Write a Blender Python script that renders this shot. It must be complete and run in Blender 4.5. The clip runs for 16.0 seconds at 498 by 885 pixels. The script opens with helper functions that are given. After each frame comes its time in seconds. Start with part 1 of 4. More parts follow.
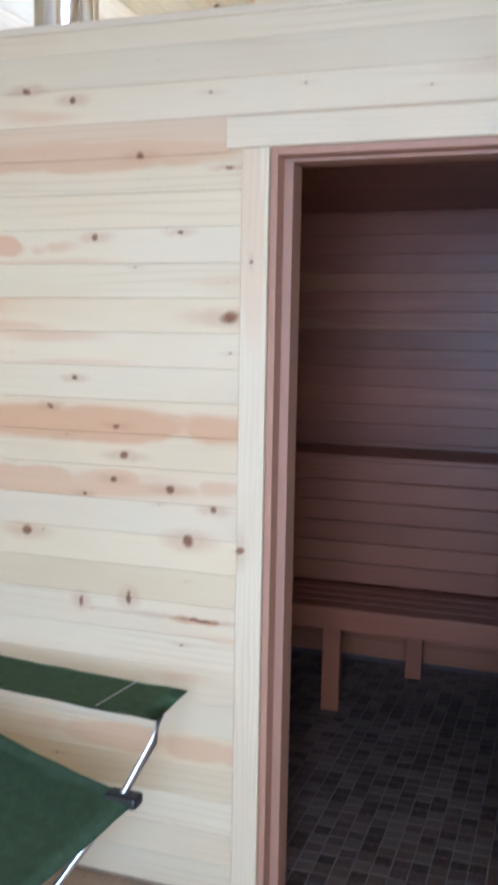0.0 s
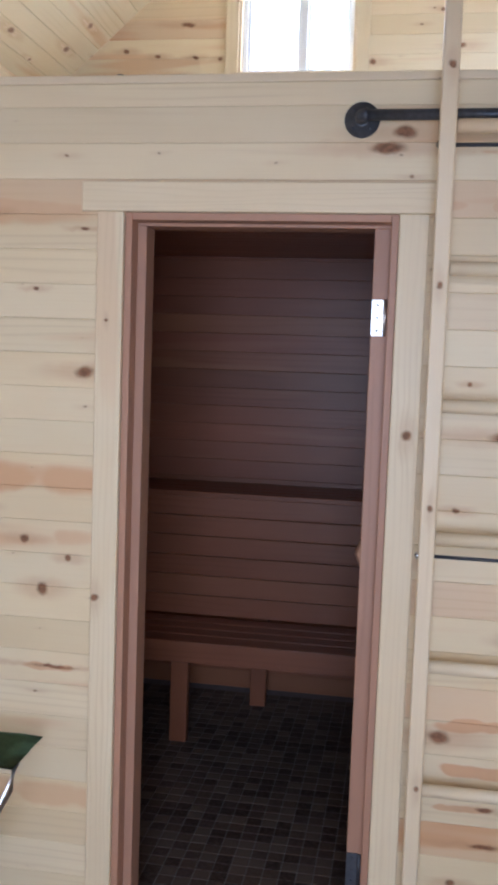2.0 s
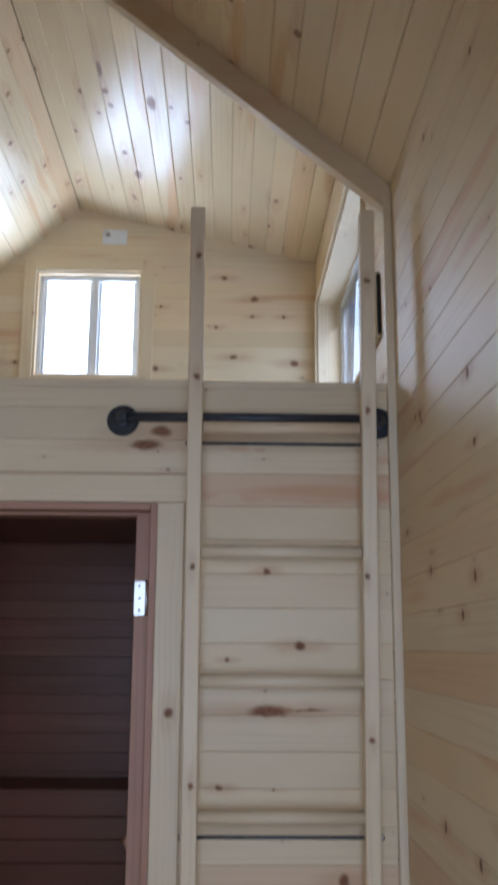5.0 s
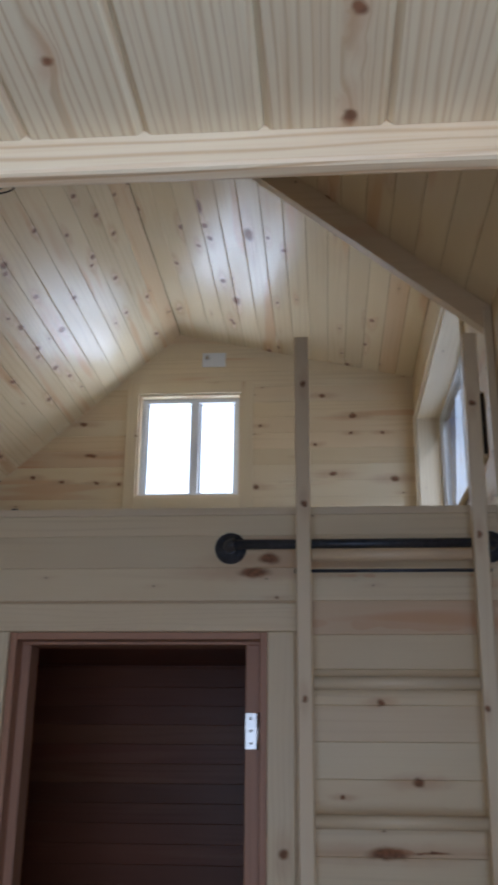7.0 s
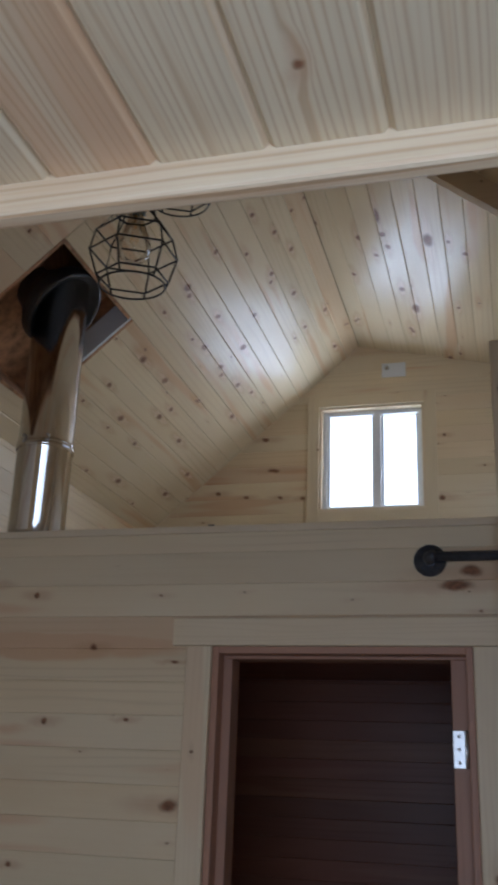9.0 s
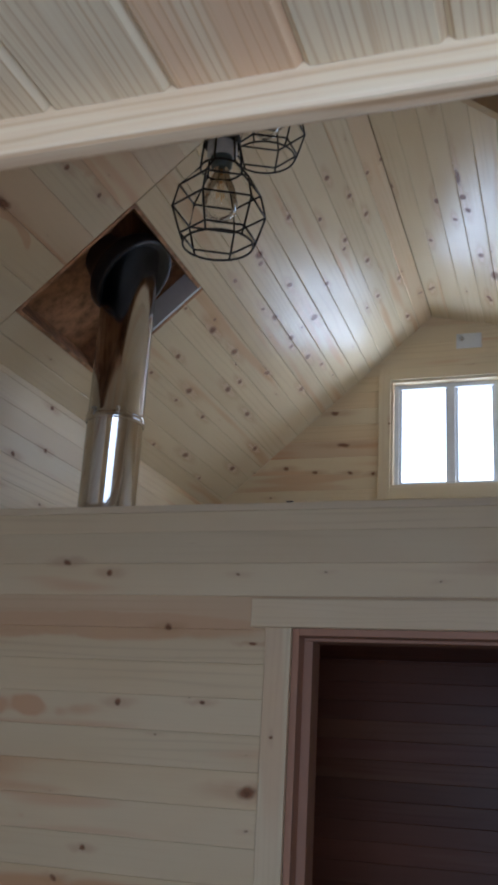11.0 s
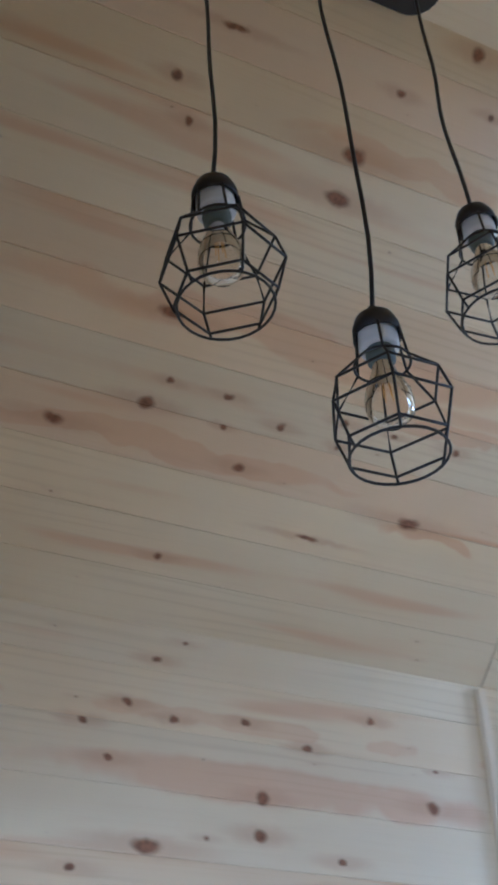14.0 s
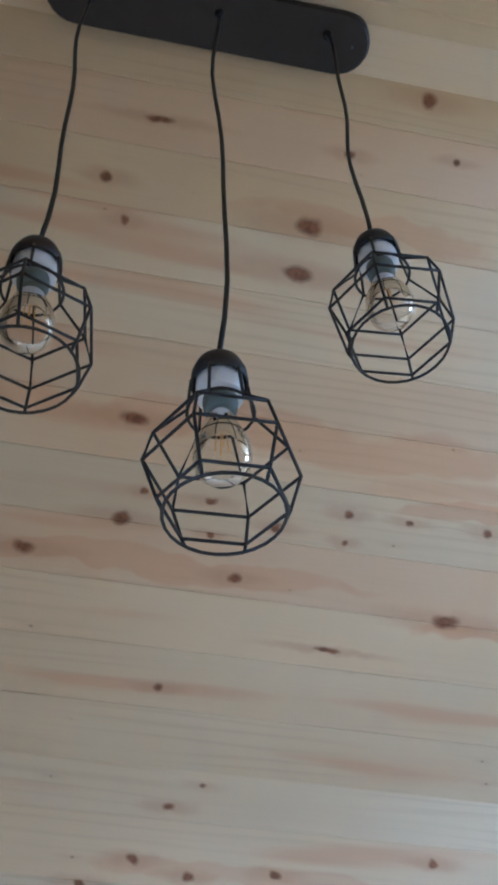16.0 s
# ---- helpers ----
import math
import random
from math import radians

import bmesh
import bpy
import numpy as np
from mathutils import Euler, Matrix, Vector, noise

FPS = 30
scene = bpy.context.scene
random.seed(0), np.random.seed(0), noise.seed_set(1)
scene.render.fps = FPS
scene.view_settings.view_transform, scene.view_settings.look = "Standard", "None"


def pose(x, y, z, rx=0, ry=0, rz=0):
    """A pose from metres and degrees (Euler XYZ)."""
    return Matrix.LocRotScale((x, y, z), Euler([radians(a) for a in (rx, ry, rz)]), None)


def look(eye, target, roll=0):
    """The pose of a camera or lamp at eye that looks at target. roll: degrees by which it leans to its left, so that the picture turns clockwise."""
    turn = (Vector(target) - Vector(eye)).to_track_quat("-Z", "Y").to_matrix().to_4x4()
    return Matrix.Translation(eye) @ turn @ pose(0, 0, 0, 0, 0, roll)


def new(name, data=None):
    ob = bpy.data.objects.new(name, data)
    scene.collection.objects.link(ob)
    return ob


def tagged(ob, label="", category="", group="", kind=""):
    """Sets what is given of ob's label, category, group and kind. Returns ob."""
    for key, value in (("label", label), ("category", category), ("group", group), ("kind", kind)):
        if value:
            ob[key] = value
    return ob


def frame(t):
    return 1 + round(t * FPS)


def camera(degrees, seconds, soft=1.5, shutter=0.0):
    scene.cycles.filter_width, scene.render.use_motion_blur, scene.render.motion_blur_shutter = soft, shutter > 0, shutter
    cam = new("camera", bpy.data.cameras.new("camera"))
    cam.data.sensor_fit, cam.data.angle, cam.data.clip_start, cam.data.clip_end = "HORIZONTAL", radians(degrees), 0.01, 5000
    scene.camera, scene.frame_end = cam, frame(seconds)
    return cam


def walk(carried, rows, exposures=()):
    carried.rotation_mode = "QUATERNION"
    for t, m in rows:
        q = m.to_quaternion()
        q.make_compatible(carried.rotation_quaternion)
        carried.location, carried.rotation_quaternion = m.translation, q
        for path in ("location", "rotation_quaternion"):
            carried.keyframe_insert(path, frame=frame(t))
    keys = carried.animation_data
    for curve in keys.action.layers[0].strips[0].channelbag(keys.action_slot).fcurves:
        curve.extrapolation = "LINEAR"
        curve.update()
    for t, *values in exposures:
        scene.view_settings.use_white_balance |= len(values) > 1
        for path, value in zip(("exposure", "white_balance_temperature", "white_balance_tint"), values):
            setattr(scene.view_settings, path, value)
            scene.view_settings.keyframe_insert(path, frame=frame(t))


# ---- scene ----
cam = camera(29.7, 16.0, soft=3.4, shutter=0.5)
PATH = [
    (0, (0.691, -2.121, 1.452), (0.041, -0.243, 1.223), 1.0),
    (0.5, (0.729, -2.135, 1.514), (0.086, -0.247, 1.366), 2.3),
    (1, (0.674, -2.181, 1.563), (0.171, -0.258, 1.346), 0.1),
    (1.5, (0.69, -2.211, 1.551), (0.335, -0.25, 1.384), 2.1),
    (2, (0.694, -2.228, 1.543), (0.365, -0.264, 1.361), 2.0),
    (2.5, (0.667, -2.251, 1.487), (0.528, -0.266, 1.295), 1.0),
    (3, (0.796, -2.283, 1.53), (0.731, -0.297, 1.298), 0.7),
    (3.5, (0.863, -2.304, 1.512), (0.889, -0.317, 1.288), 0.7),
    (4, (0.858, -2.337, 1.517), (0.878, -0.339, 1.447), 0.5),
    (4.2, (0.841, -2.34, 1.51), (0.887, -0.342, 1.561), 0.5),
    (6.3, (0.821, -2.374, 1.569), (0.852, -0.48, 2.211), 0.3),
    (6.5, (0.813, -2.373, 1.57), (0.809, -0.479, 2.214), 0.6),
    (7, (0.799, -2.369, 1.572), (0.643, -0.482, 2.217), 0.6),
    (7.5, (0.781, -2.359, 1.576), (0.51, -0.487, 2.225), 0.9),
    (8, (0.765, -2.355, 1.573), (0.393, -0.503, 2.229), 1.3),
    (8.5, (0.755, -2.353, 1.573), (0.309, -0.517, 2.229), 1.7),
    (9, (0.738, -2.357, 1.574), (0.227, -0.541, 2.238), 2.2),
    (9.2, (0.723, -2.361, 1.573), (0.18, -0.558, 2.247), 2.5),
    (11.3, (0.644, -2.21, 1.608), (-0.022, -0.421, 2.207), 4.0),
    (11.5, (0.659, -2.141, 1.605), (-0.074, -0.39, 2.236), 3.8),
    (12, (0.741, -2.0, 1.631), (-0.172, -0.34, 2.272), 3.4),
    (12.5, (0.748, -1.867, 1.638), (-0.339, -0.325, 2.303), 2.5),
    (13, (0.768, -1.743, 1.675), (-0.389, -0.396, 2.595), 0.8),
    (13.5, (0.817, -1.62, 1.733), (-0.518, -0.626, 2.841), -1.1),
    (14, (0.863, -1.461, 1.744), (-0.605, -0.85, 2.957), 0.4),
    (14.5, (0.885, -1.275, 1.768), (-0.644, -0.865, 2.991), 1.1),
    (15, (0.891, -1.195, 1.774), (-0.578, -0.861, 3.089), 1.4),
    (15.5, (0.826, -1.095, 1.812), (-0.598, -0.806, 3.196), 3.2),
    (16, (0.782, -1.045, 1.81), (-0.596, -0.819, 3.241), 1.8),
]
walk(cam, [(t, look(eye, target, roll)) for t, eye, target, roll in PATH], [(0, 0.62, 4400, 9), (1.0, 0.30, 4700, 10), (1.5, 0.08, 4850, 13), (2.5, 0.02, 4950, 14), (3.2, -0.07, 4850, 13), (4.2, -0.45, 4700, 11), (6.3, -1.42, 4950, 12), (9.2, -1.74, 4920, 12), (11.3, -1.5, 4750, 11), (12.5, -0.78, 4450, 10), (14, -0.05, 4100, 9), (15, 0.18, 4050, 8), (16, 0.28, 4000, 8)])

# ---- world and light ----
XL, XR, YP, YG, YB = -1.06, 1.262, 0.0, 2.12, -3.45
EAVE, ML = 2.725, 0.882            # left eave height and roof slope
EAVE_R, MR = 2.757, 0.83            # right eave of the near room
RX, RZ = 0.06, 3.711              # ridge
MD = 0.224                         # slope of the dormer ceiling
PT = 2.202                         # top of the partition
PITCH = 0.0845
LOFT_Z = 1.98                      # underside of the loft over the entry

world = bpy.data.worlds.new("sky")
scene.world = world
world.use_nodes = True
wn = world.node_tree.nodes
sky = wn.new("ShaderNodeTexSky")
sky.sky_type = "NISHITA"
sky.sun_disc = False
sky.sun_elevation, sky.sun_rotation = radians(42), radians(150)
wn["Background"].inputs["Strength"].default_value = 0.15
world.node_tree.links.new(sky.outputs["Color"], wn["Background"].inputs["Color"])

sun = new("sun", bpy.data.lights.new("sun", "SUN"))
sun.data.energy, sun.data.angle, sun.data.color = 2.0, radians(0.6), (1.0, 0.95, 0.88)
sun.matrix_world = look((6, -9, 9), (0, 0, 0))


def window_light(name, eye, target, w, h, power, color=(0.90, 0.95, 1.0)):
    lamp = new(name, bpy.data.lights.new(name, "AREA"))
    lamp.data.shape, lamp.data.size, lamp.data.size_y = "RECTANGLE", w, h
    lamp.data.energy, lamp.data.color = power, color
    lamp.matrix_world = look(eye, target)
    return lamp


window_light("gable_window_light", (0.12, YG + 0.10, 3.10), (0.12, 0, 2.95), 0.46, 0.48, 14, (1.0, 0.99, 0.95))
window_light("dormer_window_light", (XR + 0.17, 1.24, 2.80), (0, 1.1, 2.75), 1.45, 0.62, 8)
# fill lamp in an assumed entry behind the camera, never in view
window_light("entry_door_light", (0.72, YB + 0.02, 1.42), (-0.2, 0, 1.8), 0.75, 1.1, 40)
# fill lamp at an added side window that is never in view
window_light("side_window_light", (XR + 0.02, -2.62, 1.35), (-0.3, -0.6, 1.5), 0.70, 0.8, 12)


# ---- small building tools ----
def part(name, bm, material, parent=None, label=""):
    """Link a bmesh (or a mesh) as one object under a thing."""
    if isinstance(bm, bpy.types.Mesh):
        me = bm
    else:
        me = bpy.data.meshes.new(name)
        bm.to_mesh(me)
        bm.free()
    if material and not me.materials:
        me.materials.append(material)
    ob = new(name, me)
    if parent:
        ob.parent = parent
    if label:
        tagged(ob, label)
    return ob


def empty(name, m, label, category, group="", kind=""):
    ob = new(name)
    ob.empty_display_size = 0.1
    ob.matrix_world = m
    return tagged(ob, label, category, group, kind)


def box(x0, y0, z0, x1, y1, z1, bevel=0.0, bm=None):
    bm = bm or bmesh.new()
    made = bmesh.ops.create_cube(bm, size=1.0, matrix=Matrix.LocRotScale(
        ((x0 + x1) / 2, (y0 + y1) / 2, (z0 + z1) / 2), None, (abs(x1 - x0), abs(y1 - y0), abs(z1 - z0))))
    if bevel:
        edges = {e for v in made["verts"] for e in v.link_edges}
        bmesh.ops.bevel(bm, geom=list(edges), offset=bevel, segments=2, affect="EDGES", profile=0.5)
    uv_box(bm)
    return bm


def uv_box(bm):
    """Lengthwise UVs in metres: u along the longest side."""
    lay = bm.loops.layers.uv.verify()
    co = [v.co for v in bm.verts]
    size = [max(c[i] for c in co) - min(c[i] for c in co) for i in range(3)]
    a = size.index(max(size))
    b, c = [i for i in range(3) if i != a]
    for f in bm.faces:
        f.normal_update()
        n = f.normal
        across = c if abs(n[b]) > abs(n[c]) else b
        for lp in f.loops:
            lp[lay].uv = (lp.vert.co[a], lp.vert.co[across])


def lathe(profile, segments=24, bm=None, m=Matrix()):
    """Turn (radius, z) pairs round the z axis."""
    bm = bm or bmesh.new()
    rings = []
    for r, z in profile:
        rings.append([bm.verts.new(m @ Vector((r * math.cos(2 * math.pi * k / segments), r * math.sin(2 * math.pi * k / segments), z)))
                      for k in range(segments)])
    for a, b in zip(rings, rings[1:]):
        for k in range(segments):
            f = bm.faces.new((a[k], a[(k + 1) % segments], b[(k + 1) % segments], b[k]))
            f.smooth = True
    return bm


def tube(points, radius, sides=8, closed=False, bm=None):
    """A round bar along points."""
    bm = bm or bmesh.new()
    pts = [Vector(p) for p in points]
    n = len(pts)
    rings = []
    for i, p in enumerate(pts):
        a = pts[(i - 1) % n] if (closed or i) else p
        b = pts[(i + 1) % n] if (closed or i < n - 1) else p
        d = (b - a).normalized()
        up = Vector((0, 0, 1)) if abs(d.z) < 0.9 else Vector((1, 0, 0))
        s = d.cross(up).normalized()
        t = s.cross(d)
        rings.append([bm.verts.new(p + radius * (math.cos(2 * math.pi * k / sides) * s + math.sin(2 * math.pi * k / sides) * t)) for k in range(sides)])
    pairs = list(zip(rings, rings[1:])) + ([(rings[-1], rings[0])] if closed else [])
    for a, b in pairs:
        for k in range(sides):
            f = bm.faces.new((a[k], a[(k + 1) % sides], b[(k + 1) % sides], b[k]))
            f.smooth = True
    if not closed:
        bm.faces.new(rings[0][::-1])
        bm.faces.new(rings[-1])
    return bm


# ---- materials ----
def node_material(name):
    mat = bpy.data.materials.new(name)
    mat.use_nodes = True
    nt = mat.node_tree
    return mat, nt, nt.nodes["Principled BSDF"]


class Nodes:
    """Short ways to add and join shader nodes."""

    def __init__(self, nt):
        self.nt = nt

    def add(self, kind, **inputs):
        n = self.nt.nodes.new(kind)
        for key, value in inputs.items():
            self.put(n, key.replace("_", " "), value)
        return n

    def put(self, n, key, value):
        socket = n.inputs[int(key) if key.isdigit() else key]
        if isinstance(value, bpy.types.NodeSocket):
            self.nt.links.new(value, socket)
        else:
            socket.default_value = value

    def math(self, op, a, b=0.0, c=0.0, clamp=False):
        n = self.nt.nodes.new("ShaderNodeMath")
        n.operation, n.use_clamp = op, clamp
        for i, v in enumerate((a, b, c)):
            self.put(n, str(i), v)
        return n.outputs[0]

    def vec(self, op, a, b=(0, 0, 0)):
        n = self.nt.nodes.new("ShaderNodeVectorMath")
        n.operation = op
        self.put(n, "0", a)
        self.put(n, "1", b)
        return n.outputs["Value" if op in ("LENGTH", "DOT_PRODUCT") else "Vector"]

    def step(self, value, lo, hi, to0=0.0, to1=1.0):
        n = self.nt.nodes.new("ShaderNodeMapRange")
        n.interpolation_type = "SMOOTHSTEP"
        for key, v in (("Value", value), ("From Min", lo), ("From Max", hi), ("To Min", to0), ("To Max", to1)):
            self.put(n, key, v)
        return n.outputs["Result"]

    def mix(self, fac, a, b, blend="MIX"):
        n = self.nt.nodes.new("ShaderNodeMix")
        n.data_type, n.blend_type = "RGBA", blend
        self.put(n, "0", fac)
        for i, v in ((6, a), (7, b)):
            self.put(n, str(i), v if isinstance(v, bpy.types.NodeSocket) else (*v, 1.0)[:4])
        return n.outputs[2]

    def noise(self, vector, scale, detail=3.0, rough=0.55):
        n = self.add("ShaderNodeTexNoise", Scale=scale, Detail=detail, Roughness=rough)
        self.put(n, "Vector", vector)
        return n.outputs["Fac"]


def wood(name, light, mid, heart, knot, gloss=0.42, knots=(), random_knots=1.0, grain=1.0, ringed=13.0, figure=0.0, streaks=(), toned=False):
    """Knotty boards: grain along u, patches of growth rings, warm heartwood bands, knots scattered by chance and at known places."""
    mat, nt, bsdf = node_material(name)
    q = Nodes(nt)
    uv = q.add("ShaderNodeUVMap").outputs[0]
    info = q.add("ShaderNodeObjectInfo")
    geo = q.add("ShaderNodeNewGeometry")
    rnd = q.math("FRACT", q.math("ADD", info.outputs["Random"], geo.outputs["Random Per Island"]))
    shift = q.add("ShaderNodeCombineXYZ", X=q.math("MULTIPLY", rnd, 37.0), Y=q.math("MULTIPLY", rnd, 91.0))
    p = q.vec("ADD", uv, shift.outputs[0])
    # scattered knots
    warp = q.add("ShaderNodeTexNoise", Scale=26.0, Detail=3.0)
    q.put(warp, "Vector", p)
    wobble = q.vec("SUBTRACT", warp.outputs["Color"], (0.5, 0.5, 0.5))
    pw = q.vec("ADD", p, q.vec("MULTIPLY", wobble, (0.022, 0.012, 0)))
    cell = q.add("ShaderNodeTexVoronoi", Scale=1.0)
    cell.voronoi_dimensions = "2D"
    q.put(cell, "Vector", q.vec("MULTIPLY", pw, (3.6, 9.0, 0)))
    away = q.vec("MULTIPLY", q.vec("SUBTRACT", q.vec("MULTIPLY", pw, (3.6, 9.0, 0)), cell.outputs["Position"]), (0.278, 0.111, 0))
    dist = q.vec("LENGTH", q.vec("MULTIPLY", away, (0.75, 1.0, 0)))
    far = q.vec("LENGTH", q.vec("MULTIPLY", away, (0.22, 1.0, 0)))
    col = q.add("ShaderNodeSeparateColor")
    q.put(col, "0", cell.outputs["Color"])
    size = q.math("MULTIPLY", q.step(col.outputs[0], 0.50, 1.0), 0.0135 * random_knots)
    hit = q.math("SUBTRACT", size, dist)
    kmask = q.step(hit, -0.001, 0.005)
    halo = q.math("MULTIPLY", q.step(q.math("SUBTRACT", q.math("MULTIPLY", size, 2.2), far), -0.003, 0.014), 0.32)
    pos = geo.outputs["Position"]
    # known knots
    if knots:
        pk = q.vec("ADD", pos, q.vec("MULTIPLY", wobble, (0.018, 0.018, 0.018)))
        for place, long, high, axis in knots:
            scale = [1 / high] * 3
            scale[axis] = 1 / long
            d = q.vec("LENGTH", q.vec("MULTIPLY", q.vec("SUBTRACT", pk, place), scale))
            kmask = q.math("MAXIMUM", kmask, q.step(d, 1.25, 0.45))
            scale[axis] *= 0.32
            d = q.vec("LENGTH", q.vec("MULTIPLY", q.vec("SUBTRACT", pk, place), scale))
            halo = q.math("MAXIMUM", halo, q.step(d, 2.2, 0.5, 0.0, 0.40))
    # heartwood bands that run along the boards
    band = 0.0
    if streaks:
        wav = q.add("ShaderNodeTexNoise", Scale=1.0, Detail=3.0)
        q.put(wav, "Vector", q.vec("MULTIPLY", pos, (4.0, 4.0, 4.0)))
        ps = q.vec("ADD", pos, q.vec("MULTIPLY", q.vec("SUBTRACT", wav.outputs["Color"], (0.5, 0.5, 0.5)), (0.2, 0.2, 0.010)))
        for place, long, high, axis, depth in streaks:
            scale = [1 / high] * 3
            scale[axis] = 1 / long
            d = q.vec("LENGTH", q.vec("MULTIPLY", q.vec("SUBTRACT", ps, place), scale))
            band = q.math("MAXIMUM", band, q.step(d, 1.12, 0.78, 0.0, depth))
    # grain, bent round the knots
    bend = q.add("ShaderNodeCombineXYZ", Y=q.math("MULTIPLY", halo, 0.016))
    pg = q.vec("ADD", p, bend.outputs[0])
    fine = q.noise(q.vec("MULTIPLY", pg, (3.0, 260.0, 1)), 1.0, 3.0, 0.6)
    low = q.noise(q.vec("MULTIPLY", pg, (0.8, 8.0, 1)), 1.0, 2.0)
    tint = q.noise(q.vec("MULTIPLY", p, (1.7, 5.0, 1)), 1.0, 2.0)
    rings = q.add("ShaderNodeTexWave", Scale=1.0, Distortion=9.0, Detail=2.0)
    rings.bands_direction = "Y"
    q.put(rings, "Vector", q.vec("MULTIPLY", pg, (2.2 if figure else 0.9, ringed, 0)))
    ringv = q.math("POWER", rings.outputs["Fac"], 4.5)
    patch = q.noise(q.vec("MULTIPLY", p, (1.1, 4.0, 1)), 1.0, 1.0)
    ringv = q.math("MULTIPLY", ringv, q.step(patch, 0.46, 0.62, figure, 1.0))
    c = q.mix(q.step(tint, 0.35, 0.7, 0.0, 0.40), light, mid)
    c = q.mix(q.math("MULTIPLY", ringv, 0.34 * grain), c, [m * 0.86 for m in mid])
    c = q.mix(q.step(fine, 0.45, 0.75, 0.0, 0.26 * grain), c, mid)
    streak = q.math("ADD", q.step(low, 0.58, 0.68, 0.0, 0.55), q.step(rnd, 0.84, 0.97, 0.0, 0.35), clamp=True)
    streak = q.math("MAXIMUM", streak, band)
    c = q.mix(streak, c, heart)
    c = q.mix(halo, c, [0.72 * h + 0.28 * k for h, k in zip(heart, knot)])
    spot = q.noise(p, 85.0, 3.0)
    c = q.mix(q.math("MULTIPLY", kmask, 0.92), c, q.mix(q.step(spot, 0.38, 0.62), knot, [k * 1.7 for k in knot]))
    bright = q.math("ADD", 0.95, q.math("MULTIPLY", q.math("FRACT", q.math("MULTIPLY", rnd, 7.31)), 0.08))
    c = q.vec("SCALE", c)
    c.node.inputs["Scale"].default_value = 1.0
    nt.links.new(bright, c.node.inputs["Scale"])
    c = q.vec("MULTIPLY", c, info.outputs["Color"])
    if toned:
        tone = q.add("ShaderNodeAttribute")
        tone.attribute_name = "tone"
        c = q.vec("MULTIPLY", c, tone.outputs["Color"])
    nt.links.new(c, bsdf.inputs["Base Color"])
    rough = q.math("ADD", gloss, q.math("ADD", q.math("MULTIPLY", fine, 0.14), q.math("MULTIPLY", q.math("MAXIMUM", kmask, q.math("MULTIPLY", halo, 0.6)), 0.30)))
    nt.links.new(rough, bsdf.inputs["Roughness"])
    bump = q.add("ShaderNodeBump", Strength=0.25, Distance=0.002)
    q.put(bump, "Height", q.math("ADD", q.math("MULTIPLY", fine, 0.5), q.math("ADD", q.math("MULTIPLY", ringv, -0.4), q.math("MULTIPLY", kmask, 0.8))))
    nt.links.new(bump.outputs[0], bsdf.inputs["Normal"])
    return mat


def plain(name, color, rough=0.5, metal=0.0, scale=40.0, vary=0.15, bump=0.05):
    """A surface with fine mottling and slight relief."""
    mat, nt, bsdf = node_material(name)
    q = Nodes(nt)
    co = q.add("ShaderNodeTexCoord").outputs["Object"]
    a, b = q.noise(co, scale), q.noise(co, scale * 0.13, 2.0)
    f = q.math("ADD", q.math("MULTIPLY", a, 0.6), q.math("MULTIPLY", b, 0.4))
    c = q.mix(q.step(f, 0.3, 0.7), [v * (1 - vary) for v in color], [min(1, v * (1 + vary)) for v in color])
    nt.links.new(c, bsdf.inputs["Base Color"])
    bsdf.inputs["Metallic"].default_value = metal
    nt.links.new(q.math("ADD", rough - 0.06, q.math("MULTIPLY", a, 0.12)), bsdf.inputs["Roughness"])
    if bump:
        n = q.add("ShaderNodeBump", Strength=bump, Distance=0.002)
        q.put(n, "Height", a)
        nt.links.new(n.outputs[0], bsdf.inputs["Normal"])
    return mat


def glass_material(name, tint=(1, 1, 1)):
    mat, nt, bsdf = node_material(name)
    bsdf.inputs["Base Color"].default_value = (*tint, 1)
    bsdf.inputs["Transmission Weight"].default_value = 1.0
    bsdf.inputs["Roughness"].default_value = 0.02
    bsdf.inputs["IOR"].default_value = 1.45
    return mat


def wall_knots(kind, rows):
    """Knots at (a, b, half length, half height) on a plane: 'y' takes x and z, 'x' takes y and z."""
    out = []
    for where, a, b, long, high in rows:
        out.append(((a, where, b), long, high, 0) if kind == "y" else ((where, a, b), long, high, 1))
    return out


LIGHT, MID, HEART, KNOT = (0.79, 0.668, 0.445), (0.71, 0.555, 0.330), (0.65, 0.375, 0.195), (0.155, 0.064, 0.028)
front_knots = [(0.0, *k) for k in (
    (0.929, 1.711, 0.009, 0.009), (1.012, 1.531, 0.016, 0.012), (0.834, 1.496, 0.007, 0.006), (0.938, 1.376, 0.055, 0.015),
    (0.817, 1.199, 0.010, 0.009), (1.112, 0.993, 0.015, 0.018), (0.991, 0.897, 0.018, 0.012), (0.806, 0.650, 0.028, 0.018),
    (0.62, 2.030, 0.045, 0.014), (0.658, 2.066, 0.03, 0.016), (-0.651, 2.048, 0.013, 0.010), (-0.519, 2.019, 0.010, 0.010),
    (-0.457, 1.685, 0.010, 0.009), (-0.098, 1.491, 0.026, 0.016), (-0.248, 1.065, 0.012, 0.011), (-0.199, 0.938, 0.015, 0.018),
    (-0.132, 1.019, 0.010, 0.009), (-0.228, 1.693, 0.009, 0.006), (-0.86, 1.57, 0.012, 0.016), (-0.87, 1.52, 0.026, 0.018))]
